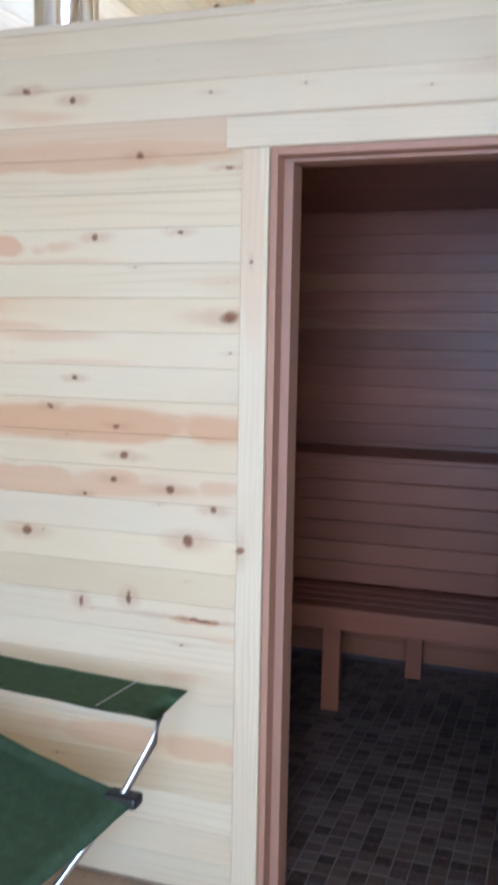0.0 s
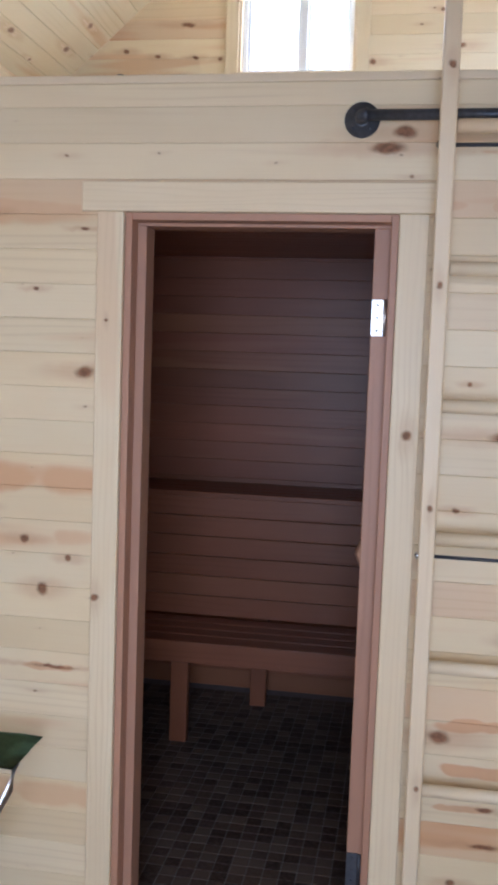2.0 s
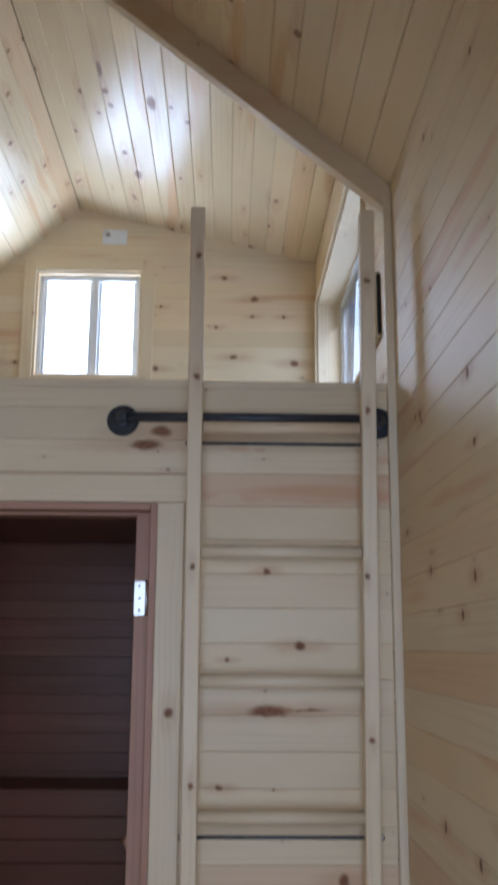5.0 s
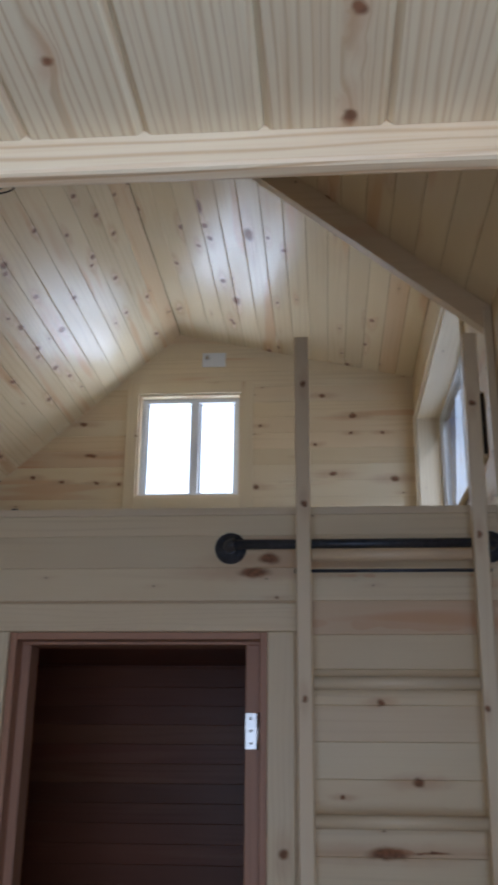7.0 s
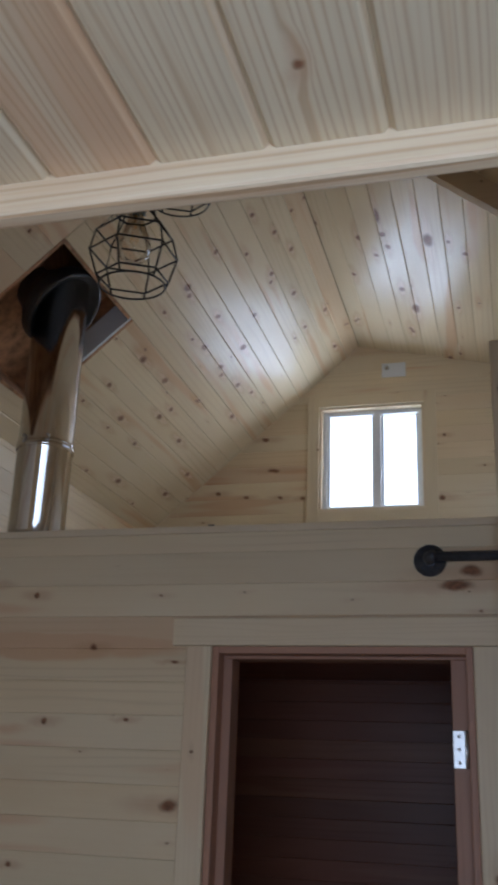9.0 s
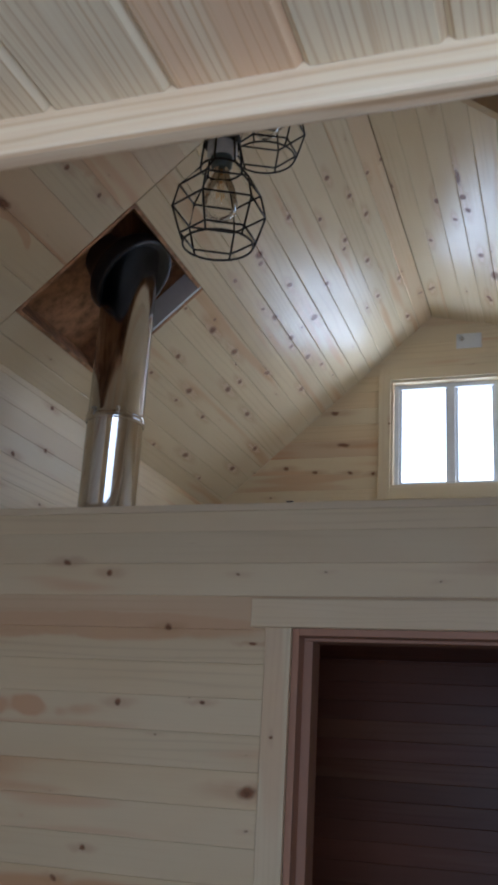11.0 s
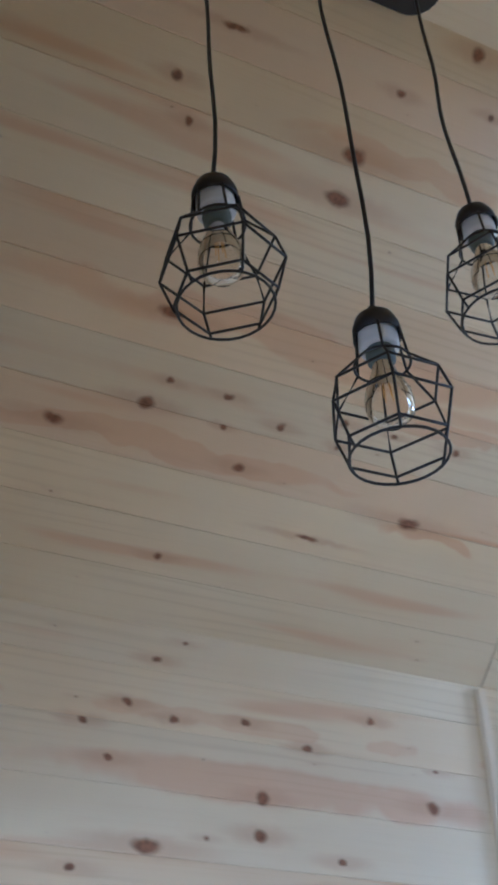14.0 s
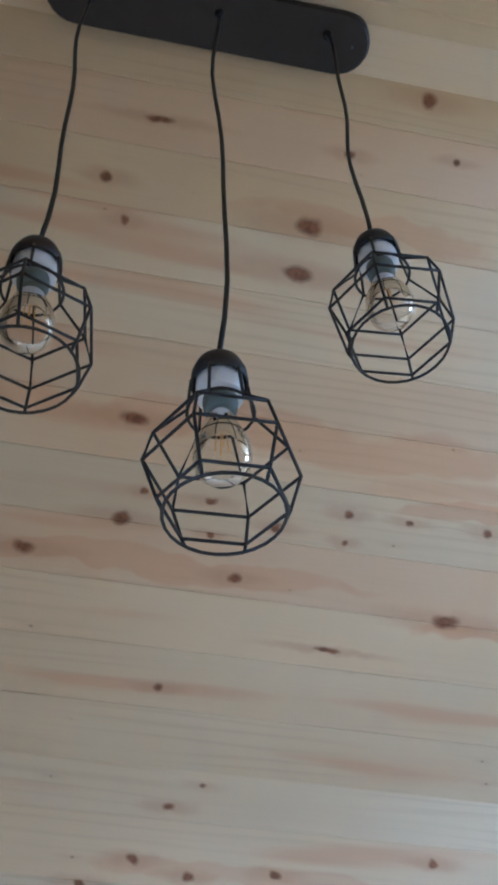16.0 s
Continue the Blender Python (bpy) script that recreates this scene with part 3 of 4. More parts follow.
# roof planes: boards below, a thick deck above
ang = math.atan(ML)
up_left = Vector((math.cos(ang), 0, math.sin(ang)))
LW = (RX - XL) / math.cos(ang)
LN = int(LW / PITCH) + 1
LP = LW / LN
HOLE = (2, 8, 0.59)                   # rows and depth of the flue opening


def slope_point(s, y):
    p = Vector((XL, y, EAVE)) + up_left * s
    return p


normal_left = Vector((math.sin(ang), 0, -math.cos(ang)))
rows_near, rows_far = [], []
NN = 12
NP = LW / NN
for i in range(NN):
    rows_near.append((slope_point((i + 0.5) * NP, YB) - normal_left * BT, (0, 1, 0), up_left, -YB - 0.002, NP))
for i in range(LN):
    s = (i + 0.5) * LP
    y0 = HOLE[2] if HOLE[0] <= i < HOLE[1] else 0.002
    rows_far.append((slope_point(s, y0) - normal_left * BT, (0, 1, 0), up_left, YG - y0 + 0.01, LP))
ceiling_near_left = joined_boards("ceiling_slope_left_near", rows_near, pine_near, "knotty pine boarded roof slope with a row of hanging lamps", "ceiling", chamfer=0.0018,
                                  tones={5: (1.0, 0.94, 0.88), 6: (1.0, 0.95, 0.92), 9: (0.97, 0.92, 0.84), 11: (0.97, 0.93, 0.86), 2: (1.02, 1.0, 0.97)})
ceiling_far_left = joined_boards("ceiling_slope_left_far", rows_far, pine_far, "varnished knotty pine roof slope with the flue opening", "ceiling")

ang_r = math.atan(MR)
up_right = Vector((-math.cos(ang_r), 0, math.sin(ang_r)))
normal_right = Vector((-math.sin(ang_r), 0, -math.cos(ang_r)))
RW = 1.20 / math.cos(ang_r)
RN = 18
rows = [(Vector((XR, 0.0, EAVE_R)) + up_right * ((i + 0.5) * RW / RN) - normal_right * BT, (0, -1, 0), up_right, -YB, RW / RN) for i in range(RN)]
ceiling_near_right = joined_boards("ceiling_slope_right_near", rows, pine_slope, "knotty pine boarded roof slope of the near room", "ceiling")
ang_d = math.atan(MD)
up_dormer = Vector((-math.cos(ang_d), 0, math.sin(ang_d)))
normal_dormer = Vector((-math.sin(ang_d), 0, -math.cos(ang_d)))
DLW = (XR - RX) / math.cos(ang_d)
DN = 14
rows = [(Vector((XR, YG, DT)) + up_dormer * ((i + 0.5) * DLW / DN) - normal_dormer * BT, (0, -1, 0), up_dormer, YG, DLW / DN) for i in range(DN)]
ceiling_dormer = joined_boards("ceiling_dormer", rows, pine_slope, "varnished knotty pine dormer ceiling over the loft", "ceiling")
ridge_flat = joined_boards("ceiling_ridge_strip", [((0.088, -0.004, 3.692 + BT), (0, -1, 0), (-1, 0, 0), -YB - 0.004, 0.14)], pine_trim,
                           "flat pine board along the ridge", "ceiling")

bm = bmesh.new()
back_l = -normal_left * 0.16
y_hole = HOLE[2]
s0, s1 = HOLE[0] * LP, HOLE[1] * LP
for sa, sb, ya, yb in ((0, LW + 0.1, YB, 0.0), (0, s0, 0.0, y_hole), (s1, LW + 0.1, 0.0, y_hole), (0, LW + 0.1, y_hole, YG + 0.1)):
    off = -normal_left * 0.0125
    slab(bm, [slope_point(sa, ya) + off, slope_point(sa, yb) + off, slope_point(sb, yb) + off, slope_point(sb, ya) + off], back_l)
eR = Vector((XR, 0, EAVE_R)) - normal_right * 0.0125
slab(bm, [eR + Vector((0, YB, 0)), eR + up_right * (RW + 0.05) + Vector((0, YB, 0)), eR + up_right * (RW + 0.05), eR], -normal_right * 0.16)
eD = Vector((XR, 0, DT)) - normal_dormer * 0.0125
slab(bm, [eD + up_dormer * (-0.1), eD + up_dormer * (DLW + 0.1), eD + up_dormer * (DLW + 0.1) + Vector((0, YG + 0.1, 0)), eD + up_dormer * (-0.1) + Vector((0, YG + 0.1, 0))],
     -normal_dormer * 0.16)
box(XR + 0.005, YB, EAVE_R, XR + 0.11, 0.0, EAVE_R + 0.12, bm=bm)
box(XL - 0.11, YB, EAVE - 0.02, XL - 0.012, YG, EAVE + 0.14, bm=bm)
# cheek over the near slope at the dormer's end
v = [bm.verts.new(p) for p in ((XR + 0.1, 0.02, EAVE_R - 0.05), (XR + 0.1, 0.02, DT + 0.1), (RX, 0.02, RZ + 0.1))]
w = [bm.verts.new((p.co.x, 0.05, p.co.z)) for p in v]
bm.faces.new(v), bm.faces.new(w[::-1])
for i in range(3):
    bm.faces.new((v[i], w[i], w[(i + 1) % 3], v[(i + 1) % 3]))
bmesh.ops.recalc_face_normals(bm, faces=bm.faces)
roof = tagged(part("roof", bm, wall_backing), "timber roof deck over the cabin", "roof", kind="structure")

# rake trim where the near roof steps up to the dormer
bm = bmesh.new()
hang = 0.082
r0, r1 = (0.158, EAVE_R + MR * (XR - 0.158)), (XR - 0.001, EAVE_R)
prof = [(r0[0], min(r0[1], 3.69)), (r1[0], r1[1]), (r1[0], r1[1] - hang), (r0[0], r0[1] - hang - 0.01)]
fr = [bm.verts.new((x, -0.018, z)) for x, z in prof]
bk = [bm.verts.new((x, 0.018, z)) for x, z in prof]
bm.faces.new(fr), bm.faces.new(bk[::-1])
for i in range(4):
    bm.faces.new((fr[i], bk[i], bk[(i + 1) % 4], fr[(i + 1) % 4]))
bmesh.ops.recalc_face_normals(bm, faces=bm.faces)
uv_box(bm)
trim_rake = tagged(part("trim_rake", bm, pine_trim), "pine trim board along the roof step", "trim", kind="structure")
trim_ridge = tagged(part("trim_ridge", box(0.045, -0.016, 3.612, 0.157, 0.016, 3.691, 0.002), pine_trim), "short pine trim across the ridge", "trim", kind="structure")
for nm, x, s, top in (("trim_corner_left", XL, 1, EAVE - 0.01), ("trim_corner_right", XR, -1, EAVE_R - 0.01)):
    bm = box(x, -0.024, 0, x + s * 0.022, -0.0005, top, 0.003)
    tagged(part(nm, bm, pine_trim), "narrow pine corner strip with nail heads", "trim", kind="structure")

# loft over the camera
LZ, LY = LOFT_Z, -1.833
rows = []
x = 0.763 - 24 * 0.083
while x < XR:
    if x > XL - 0.083:
        rows.append(((max(x, XL) + 0.0415, LY, LZ + BT), (0, -1, 0), (-1, 0, 0), LY - YB, 0.083))
    x += 0.083
ceiling_loft = joined_boards("ceiling_loft_underside", rows, pine_loft, "pine boarded underside of the sleeping loft", "ceiling", chamfer=0.0045)
structure("floor_loft_near", [(XL, YB, LZ + 0.0125, XR, LY, LZ + 0.15)], wall_backing, "deck of the sleeping loft", "floor")
fascia = tagged(part("trim_loft_edge", box(XL + 0.001, LY + 0.0005, LZ - 0.027, XR - 0.001, LY + 0.019, LZ + 0.16, 0.004), pine_edge),
                "pine edge board of the sleeping loft", "trim", kind="structure")

# ---- sauna ----
SB, SC = 2.0, 2.0
sauna_back = structure("wall_sauna_back", [(XL, SB + BT, 0, XR, YG, SC)], wall_backing, "red cedar boarded back wall of the sauna", "wall")
sauna_left = structure("wall_sauna_left", [(XL, 0.10, 0, XL + 0.03, SB, SC)], wall_backing, "red cedar boarded sauna side wall", "wall")
sauna_right = structure("wall_sauna_right", [(XR - 0.03, 0.10, 0, XR, SB, SC)], wall_backing, "red cedar boarded sauna side wall", "wall")
for k in range(25):
    z0 = -0.004 + k * 0.0825
    t = 0.86 + 0.34 * rng.random()
    tone = (t, t * (0.95 + 0.1 * rng.random()), t)
    board(sauna_back, (XL + 0.04, SB + BT, z0 + 0.041), (1, 0, 0), (0, 0, 1), XR - XL - 0.08, 0.0825, cedar, tone)
    board(sauna_left, (XL + 0.03, 0.10, z0 + 0.041), (0, 1, 0), (0, 0, 1), SB - 0.10, 0.0825, cedar, tone)
    board(sauna_right, (XR - 0.03, SB, z0 + 0.041), (0, -1, 0), (0, 0, 1), SB - 0.10, 0.0825, cedar, tone)
inner = structure("wall_sauna_front", [(XL + 0.03, 0.1005, 0, OX0 - 0.03, 0.113, SC), (OX1 + 0.03, 0.1005, 0, XR - 0.03, 0.113, SC),
                                       (OX0 - 0.03, 0.1005, OZ + 0.03, OX1 + 0.03, 0.113, SC)], cedar, "red cedar inner face of the partition", "wall")
joined_boards("ceiling_sauna", [((XL + 0.03, 0.10 + 0.041 + 0.0825 * i, SC), (1, 0, 0), (0, -1, 0), XR - XL - 0.06, 0.0825) for i in range(24)], cedar,
              "red cedar sauna ceiling", "ceiling")
structure("floor_loft_far", [(XL, 0.10, SC + 0.013, XR, YG, SC + 0.10)], pine, "pine floor of the loft over the sauna", "floor")
sauna_floor = structure("floor_sauna", [(XL, 0.05, -0.12, XR, SB + 0.02, -0.004)], grout, "brown mosaic tile floor with pale grout", "floor")

# door frame
door_frame = empty("door_frame", pose(0.3275, 0.05, 0), "pine-cased sauna doorway with cedar jambs and no door leaf", "door frame")


def world_part(name, bm, mat, thing, label=""):
    ob = part(name, bm, mat, thing, label)
    ob.matrix_parent_inverse = thing.matrix_world.inverted() if thing.matrix_world != Matrix() else Matrix()
    ob.matrix_parent_inverse = Matrix.LocRotScale(thing.location, thing.rotation_euler, None).inverted()
    return ob


for x0, x1 in ((-0.066, 0.0), (0.655, 0.723)):
    world_part("side_casing", box(x0, -0.0185, 0, x1, -0.0005, OZ, 0.003), pine_casing, door_frame, "pale pine side casing")
world_part("head_casing", box(-0.106, -0.020, OZ + 0.0005, 0.735, -0.0005, 1.951, 0.003), pine_casing, door_frame, "pale pine head casing")
for a, b, c in ((0.0005, 0.018, 0.041), (0.6545, 0.637, 0.598)):
    world_part("jamb", box(a, -0.006, 0, b, 0.115, OZ, 0.002), cedar_jamb, door_frame, "reddish cedar jamb")
    world_part("stop", box(b, 0.042, 0, c, 0.115, OZ - 0.026, 0.002), cedar_jamb, door_frame)
world_part("head_jamb", box(0.018, -0.006, OZ - 0.018, 0.637, 0.115, OZ - 0.0005, 0.002), cedar_jamb, door_frame)
world_part("head_stop", box(0.018, 0.042, OZ - 0.026, 0.637, 0.115, OZ - 0.018, 0.002), cedar_jamb, door_frame)
world_part("sill", box(0.0, 0.0, -0.004, 0.655, 0.113, 0.012, 0.003), cedar_jamb, door_frame)


def hinge(z, mat, label):
    leaf = world_part("hinge", box(0.598, 0.0375, z - 0.043, 0.627, 0.0405, z + 0.043, 0.001), mat, door_frame, label)
    for dz in (-0.030, 0.0, 0.030):
        bm = lathe([(0.0, 0.0012), (0.0035, 0.0012), (0.004, 0.0)], 10, m=Matrix.Translation((0.612, 0.0375, z + dz)) @ pose(0, 0, 0, 90, 0, 0))
        sc = part("screw", bm, mat, leaf)
    bm = tube([(0.630, 0.034, z - 0.043), (0.630, 0.034, z + 0.043)], 0.0045, 10)
    kn = part("knuckle", bm, mat, leaf)
    return leaf


hinge(1.645, hinge_steel, "satin steel hinge leaf with no door")
hinge(0.272, black_iron, "dark hinge leaf")

# flue with its opening
flue = empty("chimney_flue", pose(-0.698, 0.28, 0), "polished stainless steel double-wall flue rising from the sauna stove", "chimney")
R = 0.089
flue_body = world_part("pipe", lathe([(R, 0.6), (R, 2.552), (R + 0.003, 2.556), (R + 0.003, 2.570), (R, 2.574), (R, 3.9), (R - 0.004, 3.9), (R - 0.004, 0.6)], 48, m=Matrix.Translation((-0.698, 0.28, 0))),
                       steel, flue)
bm = lathe([(R + 0.002, 2.540), (R + 0.006, 2.544), (R + 0.006, 2.558), (R + 0.002, 2.562)], 48, m=Matrix.Translation((-0.698, 0.28, 0)))
world_part("locking_band", bm, steel, flue, "narrow polished locking band")
for a in (-60, -110):
    c = Vector((-0.698 + (R + 0.004) * math.cos(radians(a)), 0.28 + (R + 0.004) * math.sin(radians(a)), 2.555))
    world_part("clip", box(c.x - 0.006, c.y - 0.005, c.z - 0.004, c.x + 0.006, c.y + 0.005, c.z + 0.022, 0.002), chrome, flue)
m = Matrix.Translation((-0.722, 0.28, left_z(-0.722) + 0.075)) @ Matrix.Rotation(-ang - 0.10, 4, "Y")
bm = lathe([(0.085, 0.11), (0.105, 0.05), (0.128, 0.012), (0.142, 0.0), (0.152, -0.014), (0.153, -0.055), (0.148, -0.063), (0.138, -0.060), (0.126, -0.046), (0.108, -0.030), (0.085, -0.024)], 40, m=m)
world_part("roof_boot", bm, black_rubber, flue, "black rubber roof boot")

opening = empty("flue_opening", pose(-0.74, 0.28, 3.0), "rough strand-board flue opening cut through the roof", "opening")
bm = bmesh.new()
depth = -normal_left * 0.155
inset = 0.004
for (sa, ya), (sb, yb) in (((s0, 0.003), (s1, 0.003)), ((s1, 0.003), (s1, y_hole)), ((s1, y_hole), (s0, y_hole)), ((s0, y_hole), (s0, 0.003))):
    mid = slope_point((s0 + s1) / 2, y_hole / 2)
    a, b = slope_point(sa, ya), slope_point(sb, yb)
    inward = (mid - (a + b) / 2).normalized() * 0.012
    slab(bm, [a, b, b + depth, a + depth], inward)
bmesh.ops.recalc_face_normals(bm, faces=bm.faces)
world_part("lining", bm, plywood, opening)
bm = bmesh.new()
hs, cx, cy = 0.20, -0.698, 0.28
slab(bm, [slope_point(s0, 0) + depth, slope_point(s1, 0) + depth, slope_point(s1, y_hole) + depth, slope_point(s0, y_hole) + depth], depth.normalized() * 0.012)
bmesh.ops.recalc_face_normals(bm, faces=bm.faces)
world_part("deck", bm, plywood, opening, "rough strand-board roof deck")
bm = bmesh.new()
a, b = slope_point(s0 + 0.13, y_hole - 0.016), slope_point(s1, y_hole - 0.016)
slab(bm, [a, b, b + depth * 0.55, a + depth * 0.55], Vector((0, -0.012, 0)))
bmesh.ops.recalc_face_normals(bm, faces=bm.faces)
world_part("blocking", bm, vinyl, opening, "pale grey blocking board")


# windows
def slider(name, m, w, h, depth, label, split, casing=0.06):
    """A sliding window. Local x is the width, z the height, y points outside; origin at the lower left of the opening."""
    win = empty(name, m, label, "window", kind="structure")

    def add(nm, bm, mat, lab=""):
        return part(nm, bm, mat, win, lab)
    for nm, b in (("reveal", (0, 0, 0, 0.012, depth, h)), ("reveal", (w - 0.012, 0, 0, w, depth, h)), ("reveal", (0, 0, h - 0.012, w, depth, h)), ("sill", (0, -0.002, 0, w, depth, 0.014))):
        add(nm, box(*b, bevel=0.002), pine_trim)
    for b in ((-casing, -0.014, -casing, 0.0, -0.0005, h + casing), (w, -0.014, -casing, w + casing, -0.0005, h + casing), (0, -0.014, h, w, -0.0005, h + casing), (0, -0.014, -casing, w, -0.0005, 0)):
        add("casing", box(*b, bevel=0.002), pine)
    f, d0, d1 = 0.022, depth - 0.05, depth - 0.005
    for b in ((0.012, d0, 0.014, 0.012 + f, d1, h - 0.012), (w - 0.012 - f, d0, 0.014, w - 0.012, d1, h - 0.012), (0.012 + f, d0, 0.014, w - 0.012 - f, d1, 0.014 + f), (0.012 + f, d0, h - 0.012 - f, w - 0.012 - f, d1, h - 0.012)):
        add("frame", box(*b, bevel=0.003), vinyl, "white vinyl frame")
    x = w * split
    add("meeting_rail", box(x - 0.016, d0 - 0.006, 0.03, x + 0.016, d1, h - 0.03, 0.003), vinyl, "white vinyl meeting rail")
    for xa, xb, dy in ((0.034, x - 0.016, 0.018), (x + 0.016, w - 0.034, 0.028)):
        s = 0.014
        for b in ((xa, d0 + dy - 0.008, 0.036, xa + s, d0 + dy + 0.01, h - 0.034), (xb - s, d0 + dy - 0.008, 0.036, xb, d0 + dy + 0.01, h - 0.034)):
            add("sash", box(*b, bevel=0.002), vinyl)
        p = add("pane", box(xa + s, d0 + dy, 0.036, xb - s, d0 + dy + 0.003, h - 0.034), glass)
        p.visible_shadow = False
    return win


slider("window_1", pose(GW[0], YG, GW[2]), GW[1] - GW[0], GW[3] - GW[2], 0.09, "white vinyl sliding window in a pine reveal, bright daylight", 0.55, 0.06)
slider("window_2", pose(XR, DW[1], DW[2], 0, 0, -90), DW[1] - DW[0], DW[3] - DW[2], 0.16, "wide white vinyl window deep in the dormer wall", 0.5, 0.012)
# out of view, added only to house the side fill lamp
slider("window_3", pose(XR, -2.25, 0.95, 0, 0, -90), 0.75, 0.80, 0.10, "unseen white vinyl side window added near the entry as a light source", 0.5, 0.05)


# ---- ladder and grab rail ----
ladder = empty("loft_ladder", pose(0.957, -0.06, 0), "pale pine loft ladder with round rungs hung on a pipe rail", "ladder")


def ladder_y(z):
    return -0.055 - 0.036 * z


RAIL_TOP = 2.61
for xc, tilt in ((0.754, -0.006), (1.162, 0.012)):
    bm = box(-0.018, -0.019, 0, 0.018, 0.019, RAIL_TOP, 0.004)
    sh = Matrix.Identity(4)
    sh[1][2], sh[0][2] = -0.036, tilt / RAIL_TOP
    bm.transform(Matrix.Translation((xc, ladder_y(0), 0)) @ sh)
    world_part("rail", bm, pine_ladder, ladder)
for i in range(7):
    z = 2.048 - 0.2995 * i
    world_part("rung", tube([(0.770, ladder_y(z), z), (1.15, ladder_y(z), z)], 0.0155, 14), pine_ladder, ladder)
for z in (2.010, 1.107, 0.212):
    y = ladder_y(z) + 0.004
    rod = world_part("tie_rod", tube([(0.727, y, z), (1.195, y, z)], 0.0042, 8), black_iron, ladder, "thin dark steel tie rod")
    for x in (0.733, 1.189):
        nut = world_part("nut", lathe([(0.0, -0.004), (0.008, -0.004), (0.008, 0.004), (0.0, 0.004)], 6, m=Matrix.Translation((x, y, z)) @ pose(0, 0, 0, 0, 90, 0)), chrome, ladder, "shiny steel nut")

grab = empty("pipe_rail", pose(0.89, 0, 2.093), "black iron pipe rail on two round wall flanges", "rail")
for x in (0.559, 1.215):
    m = Matrix.Translation((x, 0, 2.093)) @ pose(0, 0, 0, 90, 0, 0)
    bm = lathe([(0.0, 0.0), (0.040, 0.0), (0.041, 0.003), (0.039, 0.007), (0.021, 0.009), (0.0195, 0.020), (0.017, 0.021), (0.0, 0.021)], 32, m=m)
    fl = world_part("flange", bm, black_iron, grab)
    for a in range(4):
        bm = lathe([(0.0, 0.0095), (0.0035, 0.0095), (0.0045, 0.007)], 8, m=m @ Matrix.Translation((0.029 * math.cos(a * 1.5708 + 0.78), 0.029 * math.sin(a * 1.5708 + 0.78), 0)))
        sc = part("screw", bm, black_iron, fl)
    sgn = 1 if x < 0.9 else -1
    pts = [(x, -0.015, 2.093)] + [(x + sgn * 0.016 * (1 - math.cos(a)), -0.032 - 0.016 * math.sin(a), 2.093) for a in [k * math.pi / 12 for k in range(7)]]
    world_part("elbow", tube(pts, 0.0155, 14), black_iron, grab)
world_part("pipe", tube([(0.572, -0.048, 2.093), (1.202, -0.048, 2.093)], 0.0125, 16), black_iron, grab)

# ---- hanging lamps ----
BAR_Z = 3.692
bar = empty("lamp_canopy", pose(0.098, -1.035, BAR_Z), "long black metal ceiling canopy with rounded ends", "lamp")
bm = bmesh.new()
n, hw, hl = 12, 0.060, 0.255
ring = [(hw * math.cos(a), hl + hw * math.sin(a)) for a in [math.pi * k / n for k in range(n + 1)]]
ring += [(-x, -y) for x, y in ring]
lo = [bm.verts.new((x * 0.94, y * 0.985, -0.034)) for x, y in ring]
mi = [bm.verts.new((x, y, -0.028)) for x, y in ring]
hi = [bm.verts.new((x, y, -0.0005)) for x, y in ring]
bm.faces.new(lo[::-1]), bm.faces.new(hi)
for a, b in ((lo, mi), (mi, hi)):
    for k in range(len(ring)):
        bm.faces.new((a[k], a[(k + 1) % len(ring)], b[(k + 1) % len(ring)], b[k]))
bmesh.ops.recalc_face_normals(bm, faces=bm.faces)
part("canopy", bm, black_paint, bar)
for y in (-0.224, 0.017, 0.228):
    part("cord_grip", lathe([(0.0, -0.046), (0.0055, -0.046), (0.0065, -0.040), (0.009, -0.036), (0.009, -0.0335)], 14, m=Matrix.Translation((0.014, y, 0))), black_rubber, bar, "small black cord grip")
for y in (-0.28, 0.28):
    part("screw", lathe([(0.0, -0.0358), (0.003, -0.0358), (0.004, -0.0338)], 10, m=Matrix.Translation((0, y, 0))), black_iron, bar)


